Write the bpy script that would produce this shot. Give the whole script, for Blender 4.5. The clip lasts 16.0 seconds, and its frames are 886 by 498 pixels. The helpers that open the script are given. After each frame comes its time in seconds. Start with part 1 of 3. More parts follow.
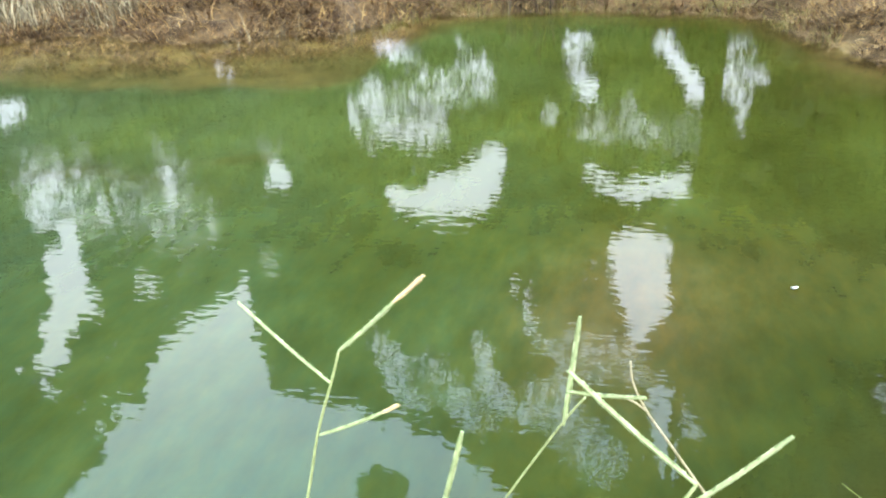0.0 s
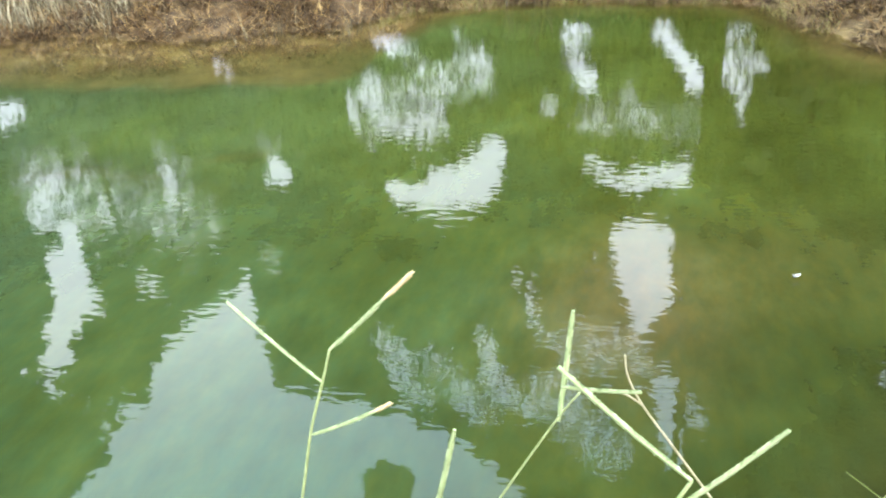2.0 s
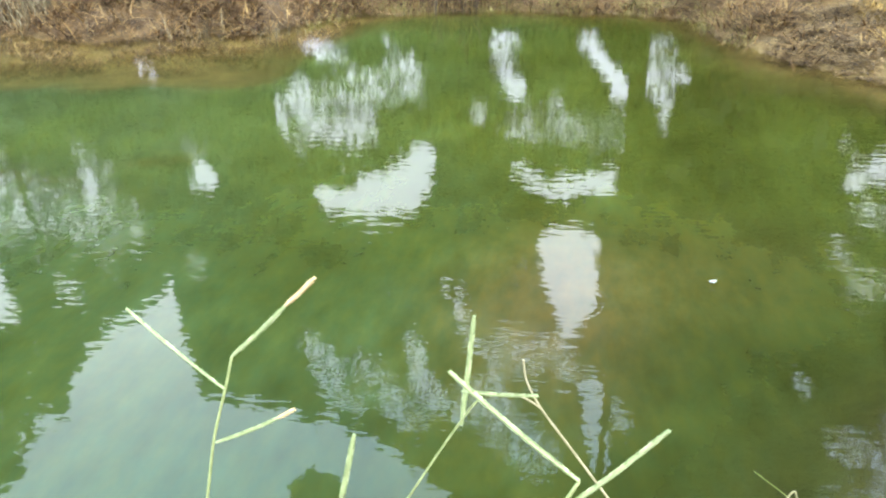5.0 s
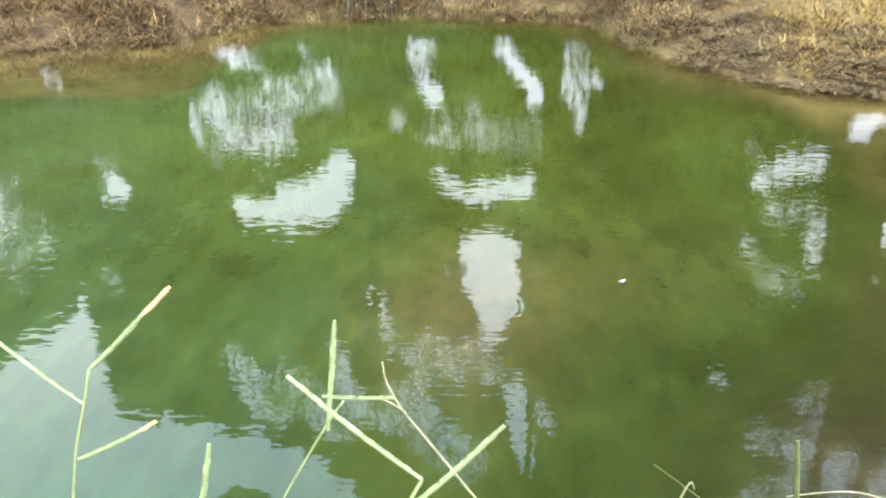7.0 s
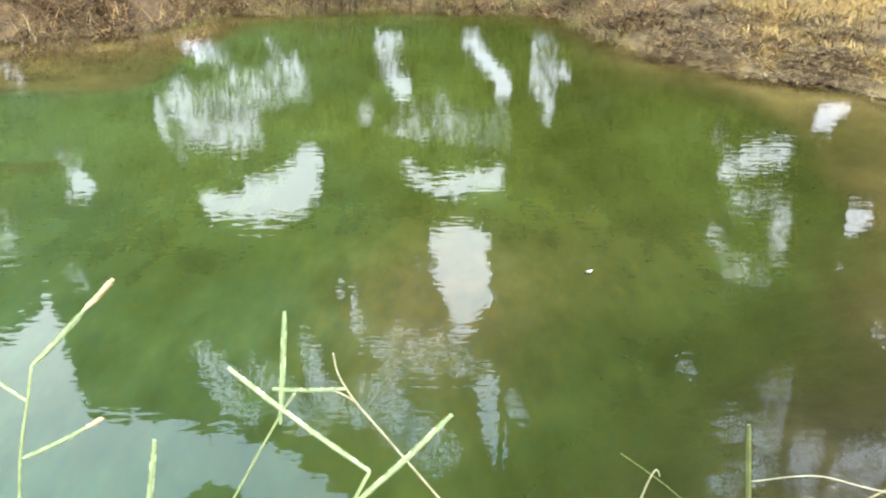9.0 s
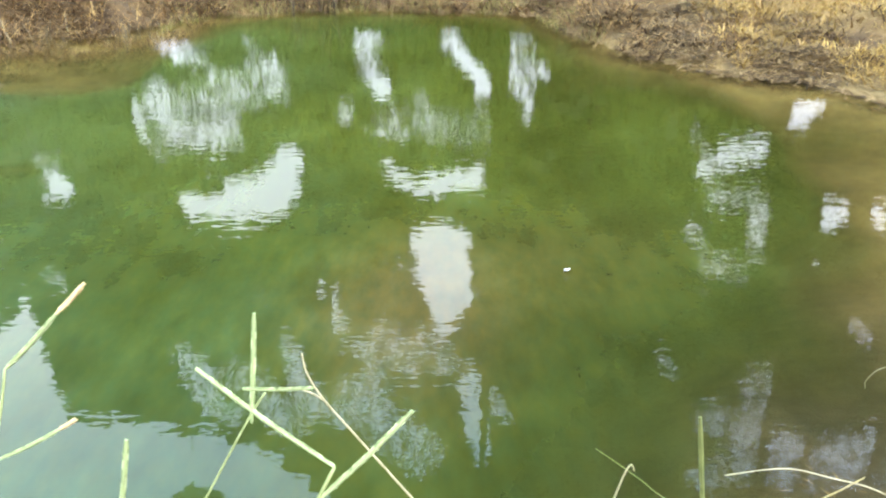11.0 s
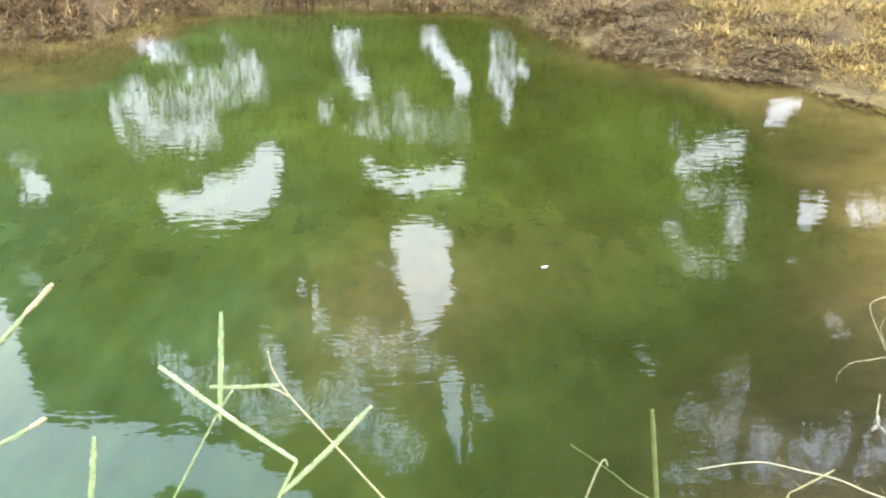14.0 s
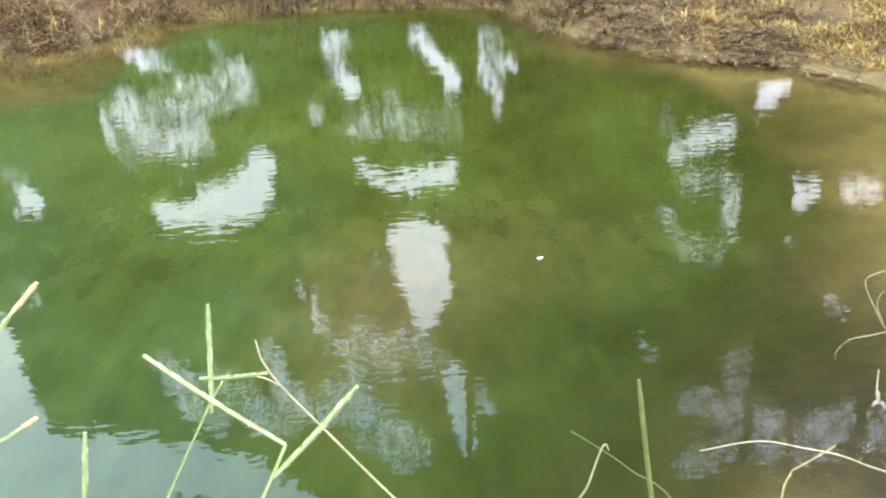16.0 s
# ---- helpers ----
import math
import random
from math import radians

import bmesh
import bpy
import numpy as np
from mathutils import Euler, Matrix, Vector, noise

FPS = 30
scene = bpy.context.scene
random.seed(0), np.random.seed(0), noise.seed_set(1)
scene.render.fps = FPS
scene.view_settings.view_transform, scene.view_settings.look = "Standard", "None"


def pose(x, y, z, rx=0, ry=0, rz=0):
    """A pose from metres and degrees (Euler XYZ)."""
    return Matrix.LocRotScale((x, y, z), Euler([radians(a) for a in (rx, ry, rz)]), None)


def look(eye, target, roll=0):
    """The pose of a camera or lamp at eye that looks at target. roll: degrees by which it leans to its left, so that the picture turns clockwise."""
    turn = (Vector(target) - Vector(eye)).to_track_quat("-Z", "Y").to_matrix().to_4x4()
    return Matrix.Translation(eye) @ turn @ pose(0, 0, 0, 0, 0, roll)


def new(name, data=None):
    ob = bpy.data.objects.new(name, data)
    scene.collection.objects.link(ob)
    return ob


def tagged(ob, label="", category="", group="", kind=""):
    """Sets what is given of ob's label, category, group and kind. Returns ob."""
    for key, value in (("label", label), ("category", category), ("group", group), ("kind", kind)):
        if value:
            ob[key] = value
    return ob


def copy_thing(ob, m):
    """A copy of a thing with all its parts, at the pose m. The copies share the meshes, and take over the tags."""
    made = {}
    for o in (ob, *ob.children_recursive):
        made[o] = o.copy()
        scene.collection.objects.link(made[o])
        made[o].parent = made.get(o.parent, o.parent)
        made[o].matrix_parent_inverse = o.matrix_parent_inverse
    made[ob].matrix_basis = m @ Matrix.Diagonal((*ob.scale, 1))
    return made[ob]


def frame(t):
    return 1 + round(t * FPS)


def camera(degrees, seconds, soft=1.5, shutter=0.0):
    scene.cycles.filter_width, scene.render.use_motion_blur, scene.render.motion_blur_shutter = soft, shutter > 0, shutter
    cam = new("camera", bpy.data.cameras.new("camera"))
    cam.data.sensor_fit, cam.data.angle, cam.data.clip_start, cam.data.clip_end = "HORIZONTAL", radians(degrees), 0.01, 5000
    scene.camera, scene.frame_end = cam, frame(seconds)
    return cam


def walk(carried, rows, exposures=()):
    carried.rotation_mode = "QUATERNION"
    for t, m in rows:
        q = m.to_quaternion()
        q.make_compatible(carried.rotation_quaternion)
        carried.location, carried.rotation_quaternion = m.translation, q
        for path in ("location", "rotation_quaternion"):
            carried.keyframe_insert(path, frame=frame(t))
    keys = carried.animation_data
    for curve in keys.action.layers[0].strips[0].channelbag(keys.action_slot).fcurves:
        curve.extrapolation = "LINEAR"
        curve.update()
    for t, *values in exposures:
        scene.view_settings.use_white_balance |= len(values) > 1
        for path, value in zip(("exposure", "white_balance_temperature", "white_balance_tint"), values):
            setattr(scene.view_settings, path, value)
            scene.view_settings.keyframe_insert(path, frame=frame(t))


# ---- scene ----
cam = camera(54.0, 16.0, soft=2.2)
EXPOSURES = [(0.0, 3.11), (7.0, 3.14), (13.0, 3.21), (16.0, 3.12)]
PATH = [
    (0, (0.408, 0.371, 2.000), (-0.036, 2.105, 1.107), -3.05),
    (0.5, (0.408, 0.374, 1.999), (-0.040, 2.105, 1.104), -3.05),
    (1, (0.410, 0.380, 1.998), (-0.042, 2.107, 1.097), -3.68),
    (1.5, (0.413, 0.383, 1.995), (-0.043, 2.108, 1.092), -4.02),
    (2, (0.415, 0.384, 1.995), (-0.033, 2.110, 1.090), -4.17),
    (2.5, (0.415, 0.384, 1.997), (-0.036, 2.106, 1.085), -4.56),
    (3, (0.419, 0.384, 1.994), (0.013, 2.115, 1.079), -3.20),
    (3.5, (0.422, 0.383, 1.993), (0.018, 2.117, 1.081), -2.64),
    (6, (0.470, 0.383, 1.999), (0.262, 2.161, 1.107), -1.16),
    (6.5, (0.489, 0.386, 1.995), (0.311, 2.168, 1.106), -0.92),
    (7, (0.492, 0.383, 1.996), (0.372, 2.170, 1.107), -0.71),
    (7.5, (0.492, 0.385, 1.996), (0.377, 2.168, 1.098), -0.86),
    (8, (0.493, 0.382, 1.998), (0.381, 2.166, 1.101), -0.83),
    (8.5, (0.494, 0.384, 1.994), (0.386, 2.167, 1.096), -0.90),
    (9, (0.507, 0.391, 1.988), (0.454, 2.174, 1.084), -0.43),
    (11.5, (0.523, 0.371, 2.000), (0.514, 2.154, 1.094), -0.38),
    (12, (0.526, 0.370, 2.001), (0.519, 2.153, 1.094), -0.43),
    (12.5, (0.527, 0.371, 2.004), (0.523, 2.153, 1.095), -0.14),
    (13, (0.533, 0.366, 2.003), (0.567, 2.148, 1.096), -0.03),
    (13.5, (0.535, 0.363, 2.004), (0.568, 2.144, 1.096), -0.13),
    (14, (0.536, 0.360, 2.007), (0.568, 2.140, 1.097), 0.01),
    (14.5, (0.537, 0.357, 2.008), (0.567, 2.136, 1.096), -0.26),
    (15, (0.537, 0.352, 2.005), (0.570, 2.133, 1.096), -0.78),
    (15.5, (0.542, 0.350, 2.002), (0.585, 2.132, 1.095), -2.10),
    (16, (0.547, 0.352, 1.996), (0.585, 2.131, 1.081), -2.37),
]
walk(cam, [(t, look(eye, target, roll)) for t, eye, target, roll in PATH], EXPOSURES)

# ---- world, light ----
world = bpy.data.worlds.new("world")
scene.world = world
world.use_nodes = True
wn, wl = world.node_tree.nodes, world.node_tree.links
wn.clear()
sky = wn.new("ShaderNodeTexSky")
sky.sky_type = 'NISHITA'
sky.sun_disc = False
sky.sun_elevation, sky.sun_rotation = radians(55), radians(160)
sky.dust_density, sky.air_density = 4.0, 1.0
cloud = wn.new("ShaderNodeMix")
cloud.data_type = 'RGBA'
cloud.inputs[0].default_value = 0.78
where = wn.new("ShaderNodeTexCoord")
height = wn.new("ShaderNodeSeparateXYZ")
veil = wn.new("ShaderNodeValToRGB")                    # thin overcast: white low down, bluer overhead
veil.color_ramp.elements[0].position, veil.color_ramp.elements[0].color = 0.15, (0.30, 0.31, 0.355, 1)
low_cloud, middle = veil.color_ramp.elements.new(0.33), veil.color_ramp.elements.new(0.47)
low_cloud.color, middle.color = (0.58, 0.61, 0.69, 1), (1.02, 1.07, 1.19, 1)
veil.color_ramp.elements[3].position, veil.color_ramp.elements[3].color = 0.65, (0.62, 0.88, 1.20, 1)
lift = wn.new("ShaderNodeVectorMath")
lift.operation = 'SCALE'
lift.inputs["Scale"].default_value = 10.0
wl.new(where.outputs["Generated"], height.inputs[0])
wl.new(height.outputs[2], veil.inputs["Fac"])
wl.new(veil.outputs[0], lift.inputs[0])
wl.new(lift.outputs[0], cloud.inputs[7])
bg = wn.new("ShaderNodeBackground")
bg.inputs["Strength"].default_value = 0.115
wout = wn.new("ShaderNodeOutputWorld")
wl.new(sky.outputs[0], cloud.inputs[6])
wl.new(cloud.outputs[2], bg.inputs["Color"])
wl.new(bg.outputs[0], wout.inputs["Surface"])
sun_data = bpy.data.lights.new("sun", 'SUN')
sun_data.energy, sun_data.angle, sun_data.color = 0.5, radians(40), (1.0, 0.93, 0.82)
sun = new("sun", sun_data)
sun.matrix_world = look((0.0, 0.0, 40.0), (-9.6, 26.3, 0.0))

# ---- helpers for meshes ----


def mesh_of(name, verts, faces, smooth=False):
    me = bpy.data.meshes.new(name)
    me.from_pydata([tuple(v) for v in verts], [], faces)
    me.update()
    if smooth:
        me.polygons.foreach_set("use_smooth", [True] * len(me.polygons))
    return me


def quads_mesh(name, verts, smooth=False):
    """A mesh of loose four-cornered leaves from an array n x 4 x 3."""
    n = len(verts)
    me = bpy.data.meshes.new(name)
    me.vertices.add(4 * n)
    me.vertices.foreach_set("co", np.asarray(verts, np.float32).ravel())
    me.loops.add(4 * n)
    me.loops.foreach_set("vertex_index", np.arange(4 * n, dtype=np.int32))
    me.polygons.add(n)
    me.polygons.foreach_set("loop_start", np.arange(0, 4 * n, 4, dtype=np.int32))
    me.polygons.foreach_set("loop_total", np.full(n, 4, np.int32))
    me.update(calc_edges=True)
    return me


def part(name, me, material, parent, label=""):
    ob = new(name, me)
    me.materials.clear()
    me.materials.append(material)
    ob.parent = parent
    if label:
        ob["label"] = label
    return ob


def tube_data(points, radii, sides=7, verts=None, faces=None):
    """A round tube along points, closed at its ends, added to verts and faces."""
    verts = [] if verts is None else verts
    faces = [] if faces is None else faces
    pts = [Vector(p) for p in points]
    base = len(verts)
    side = None
    for i, p in enumerate(pts):
        d = (pts[min(i + 1, len(pts) - 1)] - pts[max(i - 1, 0)]).normalized()
        if side is None:
            side = d.orthogonal().normalized()
        side = (side - d * side.dot(d)).normalized()
        up = d.cross(side)
        for k in range(sides):
            a = 2 * math.pi * k / sides
            verts.append(p + (side * math.cos(a) + up * math.sin(a)) * radii[i])
    for i in range(len(pts) - 1):
        for k in range(sides):
            a, b = base + i * sides + k, base + i * sides + (k + 1) % sides
            faces.append((a, b, b + sides, a + sides))
    faces.append(tuple(base + k for k in reversed(range(sides))))
    faces.append(tuple(base + (len(pts) - 1) * sides + k for k in range(sides)))
    return verts, faces


def smooth_line(points, steps=6):
    """A Catmull-Rom curve through the points."""
    p = [Vector(q) for q in points]
    p = [p[0] * 2 - p[1]] + p + [p[-1] * 2 - p[-2]]
    out = []
    for i in range(1, len(p) - 2):
        for s in range(steps):
            t = s / steps
            out.append(0.5 * ((2 * p[i]) + (p[i + 1] - p[i - 1]) * t
                              + (2 * p[i - 1] - 5 * p[i] + 4 * p[i + 1] - p[i + 2]) * t * t
                              + (3 * p[i] - p[i - 1] - 3 * p[i + 1] + p[i + 2]) * t ** 3))
    out.append(p[-2])
    return out


# ---- materials ----


def material(name, rough=0.8):
    m = bpy.data.materials.new(name)
    m.use_nodes = True
    b = m.node_tree.nodes["Principled BSDF"]
    b.inputs["Roughness"].default_value = rough
    return m, m.node_tree.nodes, m.node_tree.links, b


def noise_node(nodes, links, scale, detail=4.0, vector=None, rough=0.55):
    n = nodes.new("ShaderNodeTexNoise")
    n.inputs["Scale"].default_value = scale
    n.inputs["Detail"].default_value = detail
    n.inputs["Roughness"].default_value = rough
    if vector is not None:
        links.new(vector, n.inputs["Vector"])
    return n


def ramp(nodes, links, source, stops):
    r = nodes.new("ShaderNodeValToRGB")
    while len(r.color_ramp.elements) < len(stops):
        r.color_ramp.elements.new(0.5)
    for e, (pos, col) in zip(r.color_ramp.elements, stops):
        e.position, e.color = pos, (*col, 1)
    links.new(source, r.inputs["Fac"])
    return r


def mixed(nodes, links, fac, a, b, mode='MIX'):
    m = nodes.new("ShaderNodeMix")
    m.data_type, m.blend_type = 'RGBA', mode
    for value, socket in ((fac, m.inputs[0]), (a, m.inputs[6]), (b, m.inputs[7])):
        if isinstance(value, (int, float)):
            socket.default_value = value
        elif isinstance(value, tuple):
            socket.default_value = (*value, 1)
        else:
            links.new(value, socket)
    return m.outputs[2]


def mathn(nodes, links, op, a, b=0.0, c=0.0):
    m = nodes.new("ShaderNodeMath")
    m.operation = op
    for value, socket in zip((a, b, c), m.inputs):
        if isinstance(value, (int, float)):
            socket.default_value = value
        else:
            links.new(value, socket)
    return m.outputs[0]


def island_material(name, stops, rough=0.75, translucent=0.0, grain=30.0):
    """Leaves or straw: each loose piece takes its own tone, with fine mottling."""
    m, nodes, links, b = material(name, rough)
    geo = nodes.new("ShaderNodeNewGeometry")
    r = ramp(nodes, links, geo.outputs["Random Per Island"], stops)
    tc = nodes.new("ShaderNodeTexCoord")
    n = noise_node(nodes, links, grain, 3.0, tc.outputs["Object"])
    v = mathn(nodes, links, 'MULTIPLY_ADD', n.outputs[0], 0.7, 0.65)
    hsv = nodes.new("ShaderNodeHueSaturation")
    links.new(v, hsv.inputs["Value"])
    links.new(r.outputs[0], hsv.inputs["Color"])
    links.new(hsv.outputs[0], b.inputs["Base Color"])
    if translucent:
        tr = nodes.new("ShaderNodeBsdfTranslucent")
        links.new(hsv.outputs[0], tr.inputs["Color"])
        mx = nodes.new("ShaderNodeMixShader")
        mx.inputs[0].default_value = translucent
        links.new(b.outputs[0], mx.inputs[1])
        links.new(tr.outputs[0], mx.inputs[2])
        links.new(mx.outputs[0], nodes["Material Output"].inputs["Surface"])
    return m


LEAF = island_material("leaf", [(0.0, (0.045, 0.075, 0.014)), (0.5, (0.070, 0.110, 0.024)), (1.0, (0.105, 0.145, 0.036))], 0.6, 0.4, 2.0)
STRAW = island_material("straw", [(0.0, (0.028, 0.014, 0.005)), (0.45, (0.095, 0.050, 0.013)), (0.8, (0.205, 0.116, 0.035)), (1.0, (0.41, 0.27, 0.095))], 0.85, 0.0, 12.0)
PALE = island_material("pale_straw", [(0.0, (0.05, 0.04, 0.02)), (0.6, (0.17, 0.14, 0.075)), (1.0, (0.40, 0.34, 0.20))], 0.85, 0.0, 12.0)
MATTED = island_material("matted_litter", [(0.0, (0.034, 0.020, 0.007)), (0.5, (0.125, 0.075, 0.027)), (1.0, (0.35, 0.23, 0.092))], 0.9, 0.0, 12.0)
DARK_REED = island_material("dark_reed", [(0.0, (0.025, 0.018, 0.009)), (0.7, (0.07, 0.05, 0.025)), (1.0, (0.20, 0.16, 0.07))], 0.8, 0.0, 12.0)
SEDGE = island_material("sedge", [(0.0, (0.13, 0.12, 0.035)), (0.5, (0.23, 0.21, 0.065)), (1.0, (0.36, 0.30, 0.11))], 0.8, 0.15, 12.0)
OCHRE = island_material("ochre_grass", [(0.0, (0.18, 0.105, 0.024)), (0.5, (0.33, 0.205, 0.048)), (1.0, (0.48, 0.33, 0.095))], 0.8, 0.1, 12.0)


def bark_material():
    m, nodes, links, b = material("bark", 0.9)
    tc = nodes.new("ShaderNodeTexCoord")
    mp = nodes.new("ShaderNodeMapping")
    mp.inputs["Scale"].default_value = (6, 6, 1)
    links.new(tc.outputs["Object"], mp.inputs["Vector"])
    n = noise_node(nodes, links, 3.0, 6.0, mp.outputs[0])
    r = ramp(nodes, links, n.outputs[0], [(0.3, (0.035, 0.026, 0.018)), (0.7, (0.13, 0.10, 0.075))])
    links.new(r.outputs[0], b.inputs["Base Color"])
    bump = nodes.new("ShaderNodeBump")
    bump.inputs["Distance"].default_value = 0.03
    links.new(n.outputs[0], bump.inputs["Height"])
    links.new(bump.outputs[0], b.inputs["Normal"])
    return m


BARK = bark_material()


def ground_material():
    m, nodes, links, b = material("earth", 0.95)
    tc = nodes.new("ShaderNodeTexCoord")
    pos = tc.outputs["Object"]
    big = noise_node(nodes, links, 0.55, 5.0, pos)
    mid = noise_node(nodes, links, 4.0, 6.0, pos, 0.65)
    fine = noise_node(nodes, links, 45.0, 4.0, pos, 0.7)
    litter = ramp(nodes, links, mid.outputs[0], [(0.32, (0.034, 0.019, 0.007)), (0.50, (0.092, 0.053, 0.018)), (0.70, (0.20, 0.122, 0.043))])
    sand = ramp(nodes, links, fine.outputs[0], [(0.3, (0.27, 0.17, 0.055)), (0.7, (0.45, 0.30, 0.11))])
    dry = nodes.new("ShaderNodeAttribute")
    dry.attribute_name = "dryness"
    col = mixed(nodes, links, dry.outputs["Fac"], litter.outputs[0], sand.outputs[0])
    silt = ramp(nodes, links, mid.outputs[0], [(0.3, (0.145, 0.100, 0.030)), (0.7, (0.29, 0.20, 0.062))])
    wet = nodes.new("ShaderNodeAttribute")
    wet.attribute_name = "wetness"
    col = mixed(nodes, links, wet.outputs["Fac"], col, silt.outputs[0])
    mud = nodes.new("ShaderNodeAttribute")
    mud.attribute_name = "mud"
    mire = ramp(nodes, links, mid.outputs[0], [(0.3, (0.028, 0.020, 0.009)), (0.7, (0.085, 0.058, 0.026))])
    col = mixed(nodes, links, mud.outputs["Fac"], col, mire.outputs[0])
    col = mixed(nodes, links, 0.15, col, fine.outputs[0], 'OVERLAY')
    links.new(col, b.inputs["Base Color"])
    rough = mathn(nodes, links, 'MULTIPLY_ADD', wet.outputs["Fac"], -0.12, 0.95)
    links.new(rough, b.inputs["Roughness"])
    both = mathn(nodes, links, 'ADD', mid.outputs[0], fine.outputs[0])
    bump = nodes.new("ShaderNodeBump")
    bump.inputs["Distance"].default_value = 0.03
    links.new(both, bump.inputs["Height"])
    links.new(bump.outputs[0], b.inputs["Normal"])
    return m


EARTH = ground_material()
# centre x, y, first radius, width of the wave train, height
RINGS = ((0.43, 3.82, 0.16, 0.05, 0.25), (-0.42, 5.0, 0.28, 0.10, 0.35), (2.2, 5.6, 0.13, 0.06, 0.4), (-0.16, 2.86, 0.14, 0.05, 0.2), (-1.3, 5.3, 0.07, 0.04, 0.4))


def water_material():
    m = bpy.data.materials.new("pond_water")
    m.use_nodes = True
    nodes, links = m.node_tree.nodes, m.node_tree.links
    nodes.clear()
    tc = nodes.new("ShaderNodeTexCoord")
    pos = tc.outputs["Object"]
    sep = nodes.new("ShaderNodeSeparateXYZ")
    links.new(pos, sep.inputs[0])
    # ripples
    mp = nodes.new("ShaderNodeMapping")
    mp.inputs["Scale"].default_value = (0.6, 1.35, 1.0)
    links.new(pos, mp.inputs["Vector"])
    small = noise_node(nodes, links, 13.0, 1.5, mp.outputs[0], 0.5)
    slow = noise_node(nodes, links, 2.3, 1.0, mp.outputs[0], 0.4)
    calm = noise_node(nodes, links, 0.9, 2.0, pos)
    calm_r = ramp(nodes, links, calm.outputs[0], [(0.40, (0.25, 0.25, 0.25)), (0.62, (1.0, 1.0, 1.0))])
    h = mathn(nodes, links, 'MULTIPLY', small.outputs[0], calm_r.outputs[0])
    h = mathn(nodes, links, 'MULTIPLY_ADD', slow.outputs[0], 0.55, h)
    fine = noise_node(nodes, links, 34.0, 1.0, mp.outputs[0], 0.4)
    h = mathn(nodes, links, 'MULTIPLY_ADD', fine.outputs[0], 0.10, h)
    for cx, cy, r0, w, amp in RINGS:
        d = nodes.new("ShaderNodeVectorMath")
        d.operation = 'DISTANCE'
        d.inputs[1].default_value = (cx, cy, 0)
        links.new(pos, d.inputs[0])
        off = mathn(nodes, links, 'SUBTRACT', d.outputs["Value"], r0)
        wave = mathn(nodes, links, 'SINE', mathn(nodes, links, 'MULTIPLY', off, 2 * math.pi / 0.035))
        fall = mathn(nodes, links, 'POWER', mathn(nodes, links, 'DIVIDE', off, w), 2.0)
        fall = mathn(nodes, links, 'POWER', 2.718, mathn(nodes, links, 'MULTIPLY', fall, -1.0))
        h = mathn(nodes, links, 'MULTIPLY_ADD', mathn(nodes, links, 'MULTIPLY', wave, fall), 0.10 * amp, h)
    lee = nodes.new("ShaderNodeMapRange")                  # calmer in the lee of the near bank
    lee.interpolation_type = 'SMOOTHSTEP'
    for socket, value in (("From Min", 2.0), ("From Max", 4.0), ("To Min", 0.4), ("To Max", 1.1)):
        lee.inputs[socket].default_value = value
    links.new(sep.outputs[1], lee.inputs["Value"])
    h = mathn(nodes, links, 'MULTIPLY', h, lee.outputs["Result"])
    bump = nodes.new("ShaderNodeBump")
    bump.inputs["Strength"].default_value = 1.0
    bump.inputs["Distance"].default_value = 0.00105
    links.new(h, bump.inputs["Height"])
    # suspended algae: mottled green and olive
    mp2 = nodes.new("ShaderNodeMapping")
    mp2.inputs["Scale"].default_value = (1.7, 0.8, 1.0)
    links.new(pos, mp2.inputs["Vector"])
    cloudy = noise_node(nodes, links, 0.75, 4.0, mp2.outputs[0], 0.6)
    tuft = noise_node(nodes, links, 3.2, 5.0, mp2.outputs[0], 0.55)
    drift = mathn(nodes, links, 'MULTIPLY_ADD', sep.outputs[0], 0.085, mathn(nodes, links, 'MULTIPLY_ADD', cloudy.outputs[0], 0.72, 0.16))
    nearer = nodes.new("ShaderNodeMapRange")               # darker olive water towards the muddy corner
    nearer.inputs["From Min"].default_value, nearer.inputs["From Max"].default_value = 4.2, 2.2
    links.new(sep.outputs[1], nearer.inputs["Value"])
    corner = nodes.new("ShaderNodeMapRange")
    corner.inputs["From Min"].default_value, corner.inputs["From Max"].default_value = 0.1, 1.1
    links.new(sep.outputs[0], corner.inputs["Value"])
    drift = mathn(nodes, links, 'MULTIPLY_ADD', mathn(nodes, links, 'MULTIPLY', nearer.outputs["Result"], corner.outputs["Result"]), 0.34, drift)
    base = ramp(nodes, links, drift, [(0.02, (0.0325, 0.0480, 0.0250)), (0.34, (0.0385, 0.0545, 0.0155)), (0.58, (0.0345, 0.0430, 0.0079)), (0.80, (0.0222, 0.0266, 0.0049))])
    silt = nodes.new("ShaderNodeAttribute")
    silt.attribute_name = "silt"
    stirred = mathn(nodes, links, 'MULTIPLY', silt.outputs["Fac"], mathn(nodes, links, 'MULTIPLY_ADD', tuft.outputs[0], 1.1, 0.35))
    base_out = mixed(nodes, links, stirred, base.outputs[0], (0.082, 0.058, 0.020))
    mp3 = nodes.new("ShaderNodeMapping")
    mp3.inputs["Scale"].default_value = (4.0, 1.7, 1.0)
    links.new(pos, mp3.inputs["Vector"])
    weed = noise_node(nodes, links, 2.2, 4.0, mp3.outputs[0], 0.65)
    shade = mathn(nodes, links, 'ADD', mathn(nodes, links, 'MULTIPLY_ADD', tuft.outputs[0], 0.8, 0.27), mathn(nodes, links, 'MULTIPLY', weed.outputs[0], 0.65))
    hsv = nodes.new("ShaderNodeHueSaturation")
